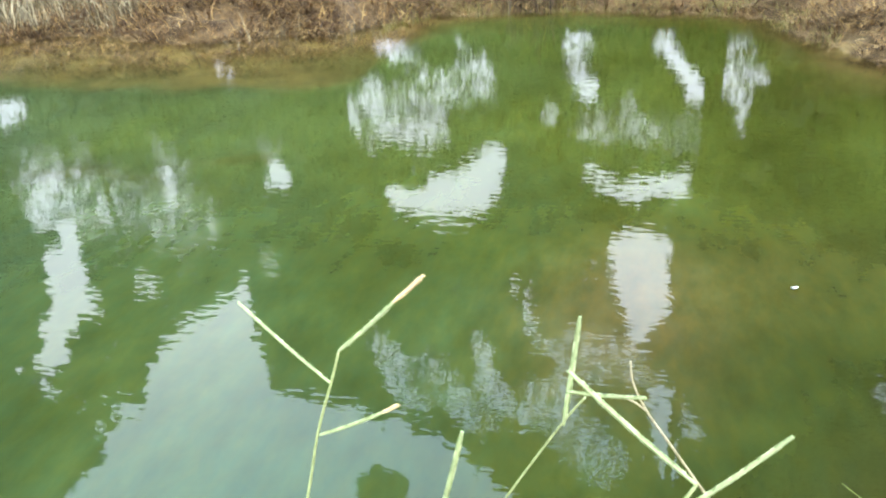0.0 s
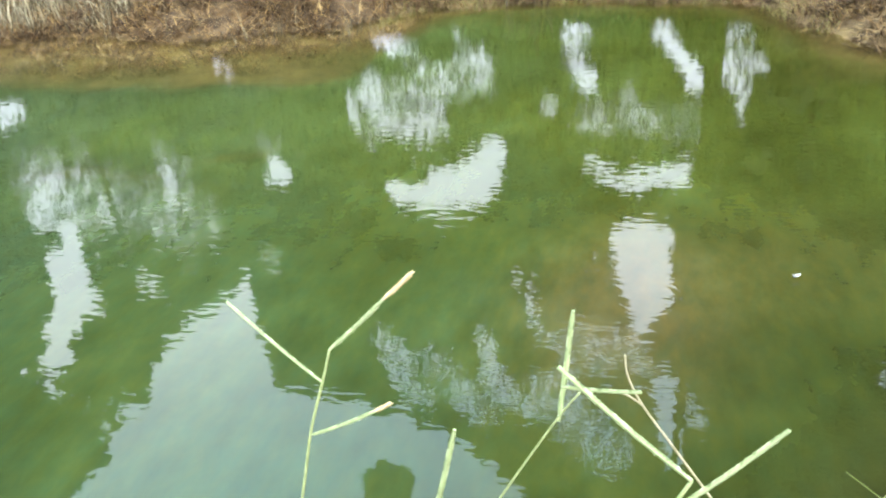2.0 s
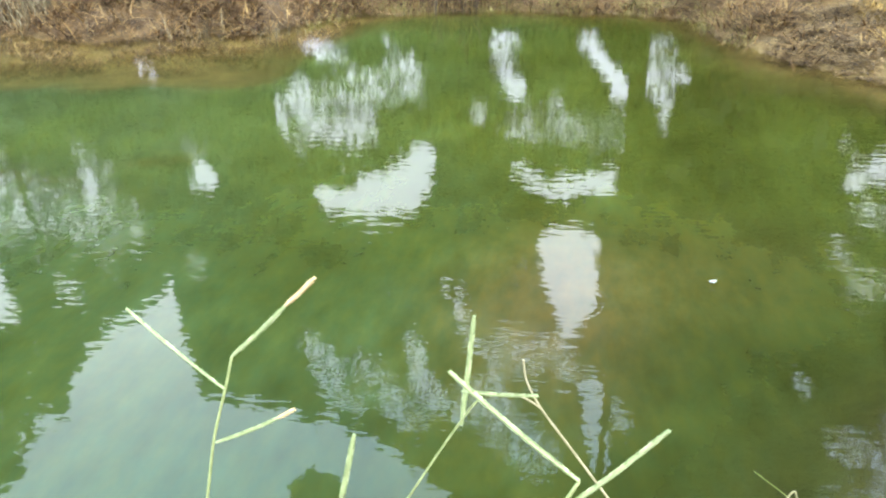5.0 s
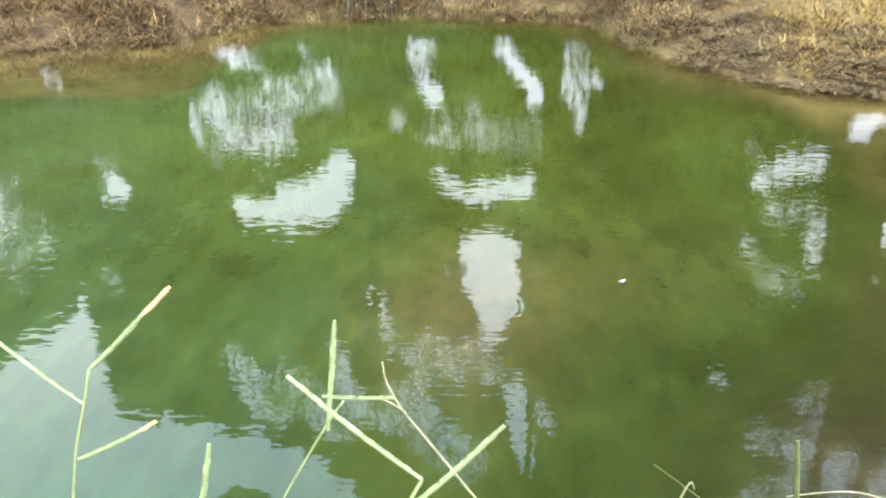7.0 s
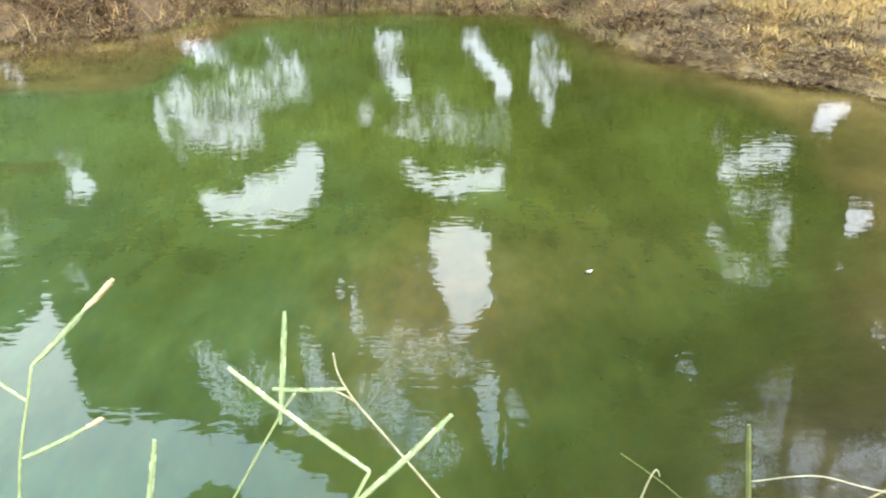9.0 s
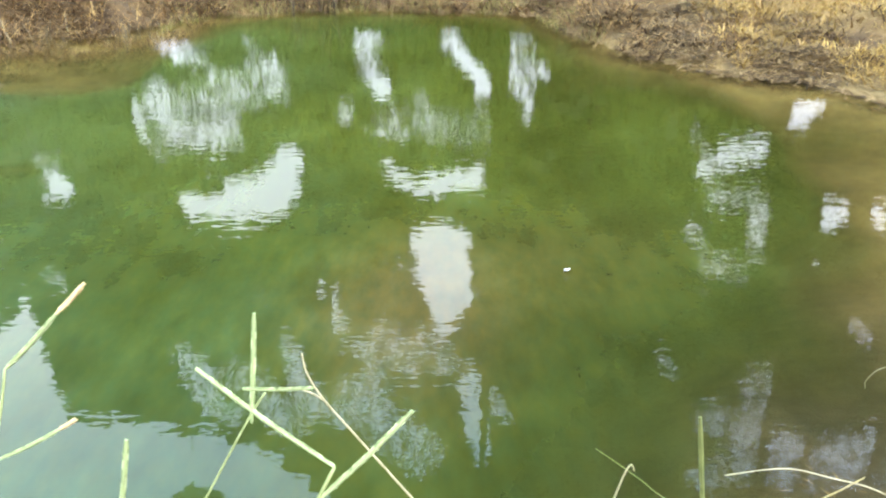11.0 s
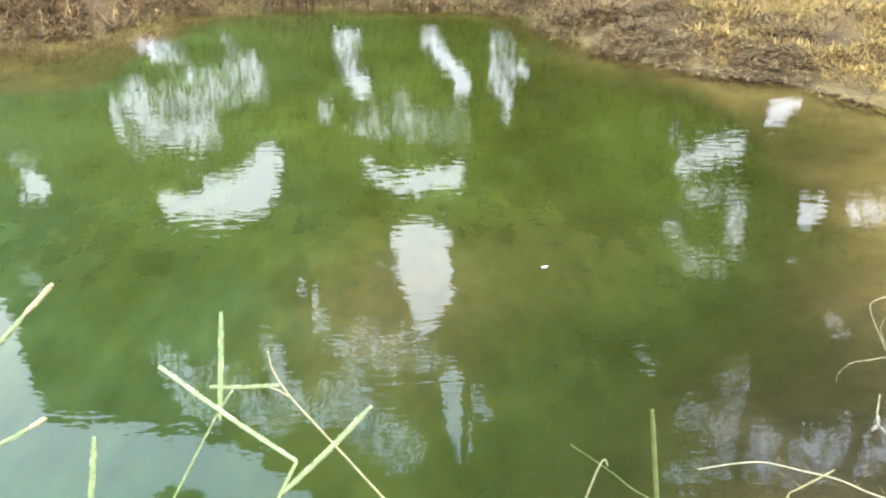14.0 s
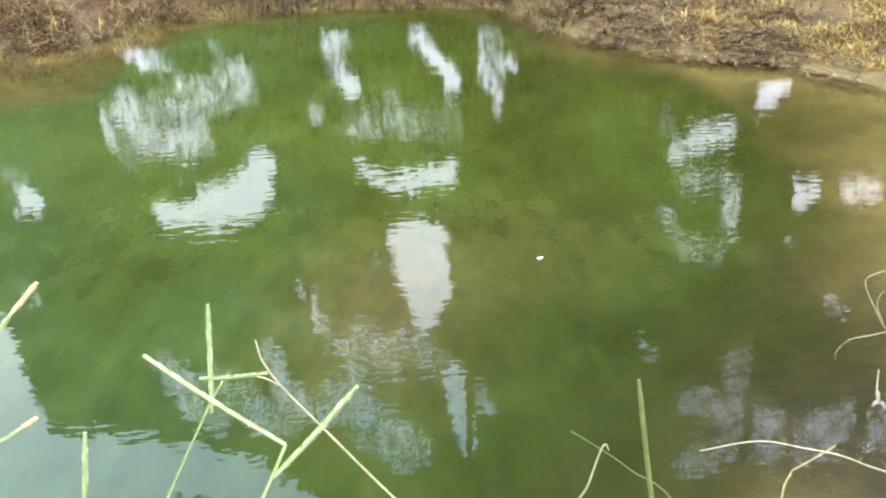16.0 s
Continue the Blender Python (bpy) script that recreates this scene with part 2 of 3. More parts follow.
    links.new(base_out, hsv.inputs["Color"])
    patch = noise_node(nodes, links, 1.1, 2.0, pos, 0.5)            # thicker and thinner algae
    shade = mathn(nodes, links, 'MULTIPLY', shade, mathn(nodes, links, 'MULTIPLY_ADD', patch.outputs[0], 0.95, 0.55))
    links.new(shade, hsv.inputs["Value"])
    far = nodes.new("ShaderNodeMapRange")                  # the far half is lighter and yellower
    far.interpolation_type = 'SMOOTHSTEP'
    far.inputs["From Min"].default_value, far.inputs["From Max"].default_value = 2.6, 6.5
    links.new(mathn(nodes, links, 'MULTIPLY_ADD', cloudy.outputs[0], 1.6, mathn(nodes, links, 'SUBTRACT', sep.outputs[1], 0.8)), far.inputs["Value"])
    tone = mixed(nodes, links, far.outputs["Result"], (0.69, 0.74, 0.82), (1.02, 0.965, 0.80))
    body_colour = mixed(nodes, links, 1.0, hsv.outputs[0], tone, 'MULTIPLY')
    strands = noise_node(nodes, links, 5.0, 5.0, mp3.outputs[0], 0.6)       # drowned weed: yellower and bluer strands
    tint = ramp(nodes, links, strands.outputs[0], [(0.36, (0.84, 1.0, 1.14)), (0.64, (1.15, 1.03, 0.76))])
    body_colour = mixed(nodes, links, 0.55, body_colour, tint.outputs[0], 'MULTIPLY')
    body = nodes.new("ShaderNodeBsdfDiffuse")
    links.new(body_colour, body.inputs["Color"])
    clear = nodes.new("ShaderNodeBsdfTransparent")
    clear.inputs["Color"].default_value = (0.93, 0.92, 0.78, 1)
    murk = nodes.new("ShaderNodeAttribute")
    murk.attribute_name = "murk"
    under = nodes.new("ShaderNodeMixShader")
    links.new(murk.outputs["Fac"], under.inputs[0])
    links.new(clear.outputs[0], under.inputs[1])
    links.new(body.outputs[0], under.inputs[2])
    gloss = nodes.new("ShaderNodeBsdfGlossy")
    gloss.inputs["Roughness"].default_value = 0.015
    links.new(bump.outputs[0], gloss.inputs["Normal"])
    fres = nodes.new("ShaderNodeFresnel")
    fres.inputs["IOR"].default_value = 1.333
    links.new(bump.outputs[0], fres.inputs["Normal"])
    top = nodes.new("ShaderNodeMixShader")
    links.new(fres.outputs[0], top.inputs[0])
    links.new(under.outputs[0], top.inputs[1])
    links.new(gloss.outputs[0], top.inputs[2])
    out = nodes.new("ShaderNodeOutputMaterial")
    links.new(top.outputs[0], out.inputs["Surface"])
    return m


WATER = water_material()

# ---- the pond and its banks ----
SHORE = [(-0.5, 1.5), (0.8, 1.70), (1.4, 1.92), (1.9, 2.2), (2.4, 2.6), (2.8, 3.1), (3.05, 3.85), (3.5, 4.85), (4.05, 5.9), (3.65, 7.0), (2.85, 7.5),
         (2.15, 8.15), (1.85, 9.1), (1.3, 9.9), (0.0, 10.1), (-1.2, 10.05), (-2.1, 9.8), (-2.8, 9.05), (-3.6, 8.72), (-4.6, 8.62), (-5.9, 8.72),
         (-7.0, 8.2), (-8.0, 6.5), (-7.5, 4.0), (-5.0, 2.0), (-2.5, 1.5)]


def closed_curve(points, steps):
    ring = np.array(points, float)
    n, out = len(ring), []
    for i in range(n):
        a, b, c, d = (ring[(i + k) % n] for k in (-1, 0, 1, 2))
        for s in range(steps):
            t = s / steps
            out.append(0.5 * (2 * b + (c - a) * t + (2 * a - 5 * b + 4 * c - d) * t * t + (3 * b - a - 3 * c + d) * t ** 3))
    return np.array(out)


OUTLINE = closed_curve(SHORE, 8)


def shore_distance(x, y):
    """Metres from the waterline: positive on land, negative over water."""
    p = np.stack([np.ravel(x), np.ravel(y)], -1)
    a, b = OUTLINE, np.roll(OUTLINE, -1, 0)
    best = np.full(len(p), 1e9)
    inside = np.zeros(len(p), bool)
    for (ax, ay), (bx, by) in zip(a, b):
        ex, ey = bx - ax, by - ay
        t = np.clip(((p[:, 0] - ax) * ex + (p[:, 1] - ay) * ey) / (ex * ex + ey * ey), 0, 1)
        best = np.minimum(best, np.hypot(p[:, 0] - ax - t * ex, p[:, 1] - ay - t * ey))
        cross = ((ay > p[:, 1]) != (by > p[:, 1])) & (p[:, 0] < ex * (p[:, 1] - ay) / (ey if ey else 1e-9) + ax)
        inside ^= cross
    return np.where(inside, -best, best).reshape(np.shape(x))


def wavy(x, y, f, seed):
    """Smooth unevenness from a few crossing waves, about -1 to 1."""
    r = np.random.RandomState(seed)
    out = 0
    for _ in range(7):
        a, k, ph = r.uniform(0, 6.28), f * r.uniform(0.6, 1.9), r.uniform(0, 6.28)
        out = out + np.sin((x * math.cos(a) + y * math.sin(a)) * k + ph)
    return out / 3.2


def ground_height(x, y):
    d = shore_distance(x, y) + 0.10 * wavy(x, y, 5.0, 3)
    shelf = np.interp(x, [-9, -2.1, -1.4, 1.4, 2.45, 2.8, 6], [0.045, 0.06, 0.5, 0.4, 0.3, 0.10, 0.055])
    near = np.clip((5.2 - y) / 2.0, 0, 1)
    shelf = shelf * (1 - near) + np.interp(x, [-3, 0.6, 1.3, 3], [0.5, 0.5, 0.33, 0.15]) * near
    out = -np.minimum(d, 0) * np.clip(1 + 0.3 * wavy(x, y, 1.7, 15) + 0.12 * wavy(x, y, 6.0, 16), 0.3, 2)
    deep = -np.minimum(0.75, out * shelf + np.maximum(0, out - 1.9) * 0.5)
    land = np.minimum(d, 0.5) * 0.32 + np.clip(d - 0.5, 0, 2.5) * 0.16 + np.clip(d - 3, 0, 60) * 0.01
    land = land + (0.045 * wavy(x, y, 9.0, 5) + 0.02 * wavy(x, y, 21.0, 6)) * np.clip(d / 0.25, 0, 1) + 0.08 * wavy(x, y, 2.0, 7) * np.clip(d - 0.3, 0, 1)
    near_bank = np.clip((1.6 - y) / 1.0, 0, 1) * 0.25
    return np.where(d < 0, np.minimum(deep, -0.03), land + near_bank * np.clip(d, 0, 1)), d


def axis_steps(inner, outer, lo, hi, fine):
    core = np.arange(inner, outer + 1e-6, fine)
    left = inner - np.geomspace(0.3, inner - lo, 14)[::-1]
    right = outer + np.geomspace(0.3, hi - outer, 14)
    return np.concatenate([left, core, right])


gx, gy = axis_steps(-9, 6.5, -320, 320, 0.085), axis_steps(-1.5, 13, -320, 320, 0.085)
GX, GY = np.meshgrid(gx, gy)
GZ, GD = ground_height(GX, GY)
rows_n, cols_n = GX.shape
idx = np.arange(rows_n * cols_n).reshape(rows_n, cols_n)
faces = np.stack([idx[:-1, :-1], idx[:-1, 1:], idx[1:, 1:], idx[1:, :-1]], -1).reshape(-1, 4)
me = mesh_of("ground", np.stack([GX, GY, GZ], -1).reshape(-1, 3), faces.tolist(), True)
dryness = np.clip((GX - 2.3) / 1.3, 0, 1) * np.clip((GY - 4.5) / 1.5, 0, 1) * np.clip((14.0 - GY) / 2, 0, 1) * np.clip((GD - 0.85) / 0.6, 0, 1) * np.clip(0.75 + 0.5 * wavy(GX, GY, 1.6, 11), 0, 1)
wetness = np.clip(1 - (GD + 0.02) / np.where((GX > 1.6) & (GY > 4.5), 0.55, 0.14), 0, 1) * np.where(GD > 0, np.where(GX > 1.6, 0.7, 0.4), 1.0)
me.attributes.new("dryness", 'FLOAT', 'POINT').data.foreach_set("value", dryness.ravel().astype(np.float32))
me.attributes.new("wetness", 'FLOAT', 'POINT').data.foreach_set("value", wetness.ravel().astype(np.float32))
mud = np.clip((4.6 - GY) / 1.2, 0, 1) * np.clip((GX - 0.4) / 0.6, 0, 1) * np.clip(1.1 - GD / 1.2, 0, 1) * np.clip(0.85 + 0.4 * wavy(GX, GY, 4.0, 13), 0, 1)
me.attributes.new("mud", 'FLOAT', 'POINT').data.foreach_set("value", mud.ravel().astype(np.float32))
me.materials.append(EARTH)
ground = tagged(new("ground", me), "brown earth banks with dry litter and a silty pond bed", "ground", kind="structure")

wx, wy = np.arange(-8.6, 5.0, 0.1), np.arange(1.0, 10.8, 0.1)
WX, WY = np.meshgrid(wx, wy)
WZ, _ = ground_height(WX, WY)
rows_n, cols_n = WX.shape
idx = np.arange(rows_n * cols_n).reshape(rows_n, cols_n)
faces = np.stack([idx[:-1, :-1], idx[:-1, 1:], idx[1:, 1:], idx[1:, :-1]], -1).reshape(-1, 4)
keep = (WZ.ravel()[faces] < 0.02).any(1)
me = mesh_of("water", np.stack([WX, WY, 0 * WX], -1).reshape(-1, 3), faces[keep].tolist(), True)
murk = 1 - np.exp(-(np.clip(-WZ - 0.015, 0, 2) / 0.11) ** 1.3)
silted = 0.8 * np.exp(-(((WX - 0.35) / 0.42) ** 2 + ((WY - 3.7) / 0.7) ** 2)) + 0.25 * np.exp(-(((WX - 1.1) / 0.6) ** 2 + ((WY - 4.2) / 0.5) ** 2))
silted = np.clip(np.maximum(silted, np.exp(-np.clip(-WZ, 0, 2) / 0.09)), 0, 1)
me.attributes.new("silt", 'FLOAT', 'POINT').data.foreach_set("value", silted.ravel().astype(np.float32))
me.attributes.new("murk", 'FLOAT', 'POINT').data.foreach_set("value", np.clip(murk, 0.0, 1).ravel().astype(np.float32))
me.materials.append(WATER)
water = tagged(new("water", me), "murky green pond water with ripples mirroring the trees", "water", kind="structure")


def land_z(x, y):
    return float(ground_height(np.array([float(x)]), np.array([float(y)]))[0][0])


# ---- trees ----
VIEW = np.array([0.47, 0.37, -2.0])          # the near shore, mirrored in the water
# sky gaps in the wood across the pond, on a plane 16 m off: x, z to x, z, half width, openness
GAPS_THICKET = [(-4.58, 1.70, -4.25, 1.94, 0.29, 0.84), (-4.03, 1.88, -3.96, 2.17, 0.21, 0.35), (-3.06, 1.60, -2.99, 2.01, 0.17, 0.5),
                (-2.80, 2.22, -2.60, 2.38, 0.23, 0.75), (-2.52, 2.49, -2.43, 2.92, 0.11, 0.45), (-5.28, 2.88, -5.30, 3.38, 0.15, 0.75),
                (-4.82, 2.69, -4.84, 3.21, 0.29, 0.75), (-4.65, 3.43, -3.90, 3.66, 0.27, 0.75), (-3.67, 2.49, -3.61, 3.48, 0.32, 0.58),
                (-4.26, 2.93, -3.84, 3.04, 0.37, 0.45), (-3.27, 2.70, -2.83, 2.65, 0.23, 0.55), (-5.02, 3.78, -4.90, 4.07, 0.19, 0.5),
                (-4.54, 3.04, -2.76, 2.38, 0.46, 0.4), (-4.95, 3.66, -3.73, 3.09, 0.36, 0.5)]
GAPS_SAIL = [(-4.49, 4.93, -3.03, 5.07, 0.27, 1.0), (-3.45, 4.71, -2.44, 3.99, 0.23, 1.0), (-2.85, 5.01, -2.37, 3.99, 0.17, 1.0),
             (-3.00, 4.77, -2.66, 4.64, 0.36, 1.0), (-4.21, 4.39, -3.76, 4.41, 0.07, 0.8), (-3.96, 5.27, -3.05, 5.32, 0.15, 0.5),
             (-0.64, 4.15, -0.16, 4.50, 0.17, 1.0), (-0.16, 4.55, 0.23, 4.63, 0.21, 1.0), (0.23, 4.55, 1.04, 4.42, 0.25, 1.0),
             (1.04, 4.42, 1.25, 4.13, 0.13, 0.9), (-3.93, 4.78, -2.97, 4.38, 0.16, 1.0),
             (-6.90, 3.62, -6.99, 4.09, 0.15, 0.5), (-7.01, 4.51, -6.92, 4.63, 0.25, 0.95)]
GAPS_TOP = [(-1.06, 1.69, -0.70, 1.71, 0.16, 0.9), (-0.97, 2.01, -0.90, 2.16, 0.21, 0.75), (-0.87, 2.27, -0.77, 2.48, 0.19, 0.8),
            (-0.77, 2.53, -0.67, 2.64, 0.21, 1.0), (0.52, 1.70, 0.88, 2.11, 0.19, 0.9), (0.88, 2.11, 1.20, 2.63, 0.19, 1.0),
            (1.78, 1.85, 1.94, 1.95, 0.23, 0.5), (1.76, 2.37, 2.06, 2.37, 0.34, 0.8), (1.87, 2.68, 2.04, 2.84, 0.15, 0.8),
            (1.92, 3.14, 2.06, 3.17, 0.16, 0.9), (2.20, 2.16, 2.25, 2.47, 0.08, 0.8), (-0.74, 3.41, -0.31, 3.46, 0.15, 0.42),
            (0.01, 2.91, 0.11, 3.23, 0.17, 0.38), (-1.47, 3.02, -1.37, 3.19, 0.21, 0.34), (-0.63, 3.29, 1.18, 3.45, 0.36, 0.12),
            (0.43, 3.23, 0.59, 3.45, 0.11, 0.42)]
GAPS_PILLAR = [(0.35, 5.80, 0.59, 7.14, 0.49, 1.0), (0.07, 5.72, 0.20, 6.70, 0.32, 0.95), (0.63, 5.58, 0.82, 5.83, 0.23, 1.0),
               (0.42, 7.22, 0.48, 7.70, 0.29, 0.95), (-0.16, 5.85, -0.20, 6.62, 0.15, 0.42), (1.11, 6.86, 1.29, 6.99, 0.13, 0.3),
               (0.01, 8.13, 0.50, 8.69, 0.40, 0.14), (1.02, 9.27, 1.11, 10.03, 0.32, 0.8), (1.14, 10.19, 1.30, 11.47, 0.23, 0.7),
               (0.92, 8.83, 1.17, 8.90, 0.11, 0.6), (-2.16, 6.86, -1.75, 6.99, 0.19, 0.62), (-1.83, 7.26, -1.73, 7.75, 0.17, 0.58),
               (-1.69, 8.24, -1.42, 8.38, 0.17, 0.58), (-1.19, 8.02, -1.10, 9.18, 0.23, 0.28), (-0.68, 6.37, -0.51, 6.30, 0.13, 0.5)]
GAPS_DEEP = [(-3.52, 6.82, -3.35, 6.95, 0.17, 0.35), (-2.91, 8.20, -2.74, 9.38, 0.26, 0.55), (-2.50, 9.52, -1.90, 10.21, 0.32, 0.32),
             (-0.99, 9.48, -0.94, 10.25, 0.21, 0.4), (-5.20, 8.39, -4.40, 10.19, 0.36, 0.45), (-4.00, 8.99, -3.00, 10.38, 0.47, 0.2),
             (-1.60, 9.79, -0.20, 11.20, 0.63, 0.2), (-0.80, 7.99, -0.41, 8.79, 0.35, 0.22), (1.59, 9.59, 1.74, 10.20, 0.20, 0.3)]
GAPS_RIGHT = [(7.07, 3.18, 7.39, 2.96, 0.23, 0.95), (5.46, 4.19, 6.48, 3.81, 0.29, 0.88), (5.66, 4.90, 6.65, 4.84, 0.25, 0.42),
              (6.74, 5.09, 6.70, 5.83, 0.25, 0.5), (5.32, 5.46, 5.62, 5.83, 0.21, 0.45), (5.86, 6.35, 6.45, 6.48, 0.27, 0.25),
              (7.89, 5.27, 8.23, 5.27, 0.29, 0.95), (9.11, 5.21, 9.51, 5.28, 0.34, 0.85), (7.83, 6.16, 8.03, 6.29, 0.15, 0.45),
              (9.09, 7.77, 9.52, 8.13, 0.25, 0.5), (7.31, 9.21, 7.49, 9.60, 0.45, 0.2), (6.40, 10.20, 8.00, 10.89, 0.40, 0.2),
              (6.59, 11.99, 8.39, 11.01, 0.51, 0.2), (8.59, 11.61, 11.00, 11.21, 0.80, 0.25), (5.14, 8.70, 5.35, 8.92, 0.19, 0.45),
              (5.21, 3.51, 5.27, 3.62, 0.15, 0.3)]
GAPS_LEFT = [(-13.44, 3.47, -12.94, 3.27, 0.29, 0.9), (-13.16, 5.44, -12.48, 4.86, 0.28, 0.8), (-13.36, 5.85, -12.94, 5.97, 0.26, 0.6),
             (-12.52, 6.16, -12.54, 6.67, 0.29, 1.0), (-12.84, 7.22, -12.98, 8.00, 0.59, 1.0), (-12.52, 7.73, -12.43, 8.27, 0.27, 0.9),
             (-13.79, 9.04, -13.27, 8.67, 0.42, 1.0), (-14.23, 10.02, -13.74, 9.62, 0.32, 1.0), (-14.44, 10.74, -14.27, 10.90, 0.19, 0.6),
             (-11.67, 4.00, -11.49, 4.65, 0.27, 0.4), (-9.81, 3.94, -9.56, 4.31, 0.29, 0.5), (-9.61, 4.57, -9.71, 5.37, 0.21, 0.75),
             (-9.18, 4.42, -9.22, 4.95, 0.21, 0.38)]
GAPS_HAZE = [(-7.48, 3.55, -7.30, 3.61, 0.17, 0.45), (-7.25, 3.95, -7.20, 4.40, 0.24, 0.5), (-7.35, 4.75, -7.30, 4.85, 0.21, 0.7),
             (-10.95, 7.45, -10.46, 7.56, 0.23, 0.68), (-9.82, 6.92, -9.40, 6.96, 0.17, 0.45), (-8.81, 6.00, -8.54, 6.06, 0.27, 0.34),
             (-9.96, 6.22, -9.56, 6.33, 0.26, 0.28), (-11.33, 6.59, -11.13, 6.65, 0.19, 0.32), (-7.68, 6.56, -7.44, 6.75, 0.23, 0.5),
             (-7.94, 2.20, -7.84, 2.40, 0.25, 0.85), (-8.95, 2.52, -8.92, 2.60, 0.11, 0.45), (-12.55, 5.11, -9.39, 5.49, 1.00, 0.34),
             (-4.99, 8.72, -4.74, 9.78, 0.38, 0.5), (-2.74, 8.94, -2.44, 9.97, 0.25, 0.4)]
GAPS = np.array(GAPS_THICKET + GAPS_SAIL + GAPS_TOP + GAPS_PILLAR + GAPS_DEEP + GAPS_RIGHT + GAPS_LEFT + GAPS_HAZE)
SKYLINE = np.array([(-30, 18), (-17, 18), (-15.08, 14.72), (-14.12, 13.81), (-12.97, 12.67), (-11.82, 11.32), (-11.17, 9.69), (-10.53, 8.97), (-9.65, 8.26), (-8.84, 7.73), (-8.17, 6.95),
                    (-8.06, 7.81), (-8.02, 9.51), (-7.99, 10.58), (-7.33, 10.05), (-6.71, 10.17), (-5.82, 10.42), (-4.73, 10.71), (-4.06, 10.95), (-3.27, 11.46), (-2.61, 12.13), (-2.08, 12.74), (0.0, 20.0), (1.0, 40.0), (30, 40)])
CREST = (-5.45, 12.85, 0.58, 0.45)          # taller treetop clear of the skyline, standing in for an overhanging bough: x, z, half width, half height


def leaf_share(p):
    """At the places p: the share of leaves that the wood keeps (none in a gap or over the skyline), and the metres to the next edge."""
    s = 15.63 / np.maximum(p[:, 1] - VIEW[1], 0.5)
    x, z = VIEW[0] + (p[:, 0] - VIEW[0]) * s, VIEW[2] + (p[:, 2] - VIEW[2]) * s
    x, z = x + 0.06 * wavy(x, z, 7.0, 21) + 0.05 * wavy(x, z, 21.0, 22), z + 0.06 * wavy(x, z, 8.0, 23) + 0.05 * wavy(x, z, 19.0, 24)
    blots = 0.8 * wavy(x, z, 42.0, 35) + 0.7 * wavy(x, z, 85.0, 36)          # sprays of leaves with light between them
    share, near = np.ones(len(p)), np.full(len(p), 9.0)
    for x0, z0, x1, z1, r, o in GAPS:
        ex, ez = x1 - x0, z1 - z0
        t = np.clip(((x - x0) * ex + (z - z0) * ez) / (ex * ex + ez * ez), 0, 1)
        d = np.hypot(x - x0 - t * ex, z - z0 - t * ez)
        soft = 0.12 if o > 0.85 else 0.35 if o > 0.45 else 0.7
        edge = np.clip((d / r - 1 + soft) / (1.4 * soft), 0, 1)
        light = o * (1 - edge * edge * (3 - 2 * edge))
        if 0.35 < o < 0.94:
            light = np.clip(light * (0.85 + (0.55 if o > 0.7 else 0.35) * blots), 0.0, 1.0)
        light = light * (0.94 + 0.10 * np.clip(blots, -1.5, 0.4))
        share = np.minimum(share, -np.log(np.clip(light, 1e-6, 0.9999)) / np.interp(z, (2.0, 4.2, 6.0, 12.0), (8.0, 15.0, 17.0, 32.0)))
        near = np.minimum(near, np.maximum(d - r, 0.0))
    top = np.interp(x, SKYLINE[:, 0], SKYLINE[:, 1]) + 0.12 * wavy(x, z, 5.0, 27) + 0.07 * wavy(x, z, 17.0, 28)
    crest = ((x - CREST[0]) / CREST[2]) ** 2 + ((z - CREST[1]) / CREST[3]) ** 2 < 1 + 0.5 * wavy(x, z, 9.0, 29)
    share = np.where(crest, 0.8, np.where(z > top, 0.0, share))
    return share, np.minimum(near, np.abs(top - z))


def leaf_quads(centres, rng, size, grow=0.5):
    n = len(centres)
    size = size * (1 + grow * np.clip((centres[:, 2] - 6.0) / 6.0, 0, 1.4))
    a = rng.normal(size=(n, 3))
    a /= np.linalg.norm(a, axis=1)[:, None]
    b = np.cross(a, rng.normal(size=(n, 3)))
    b /= np.linalg.norm(b, axis=1)[:, None]
    length = (size * rng.uniform(0.7, 1.4, n))[:, None]
    width = length * rng.uniform(0.22, 0.32, n)[:, None]
    fold = np.cross(a, b) * width * 0.35
    return np.stack([centres - a * length * 0.5, centres + b * width + fold, centres + a * length * 0.5, centres - b * width + fold], 1)


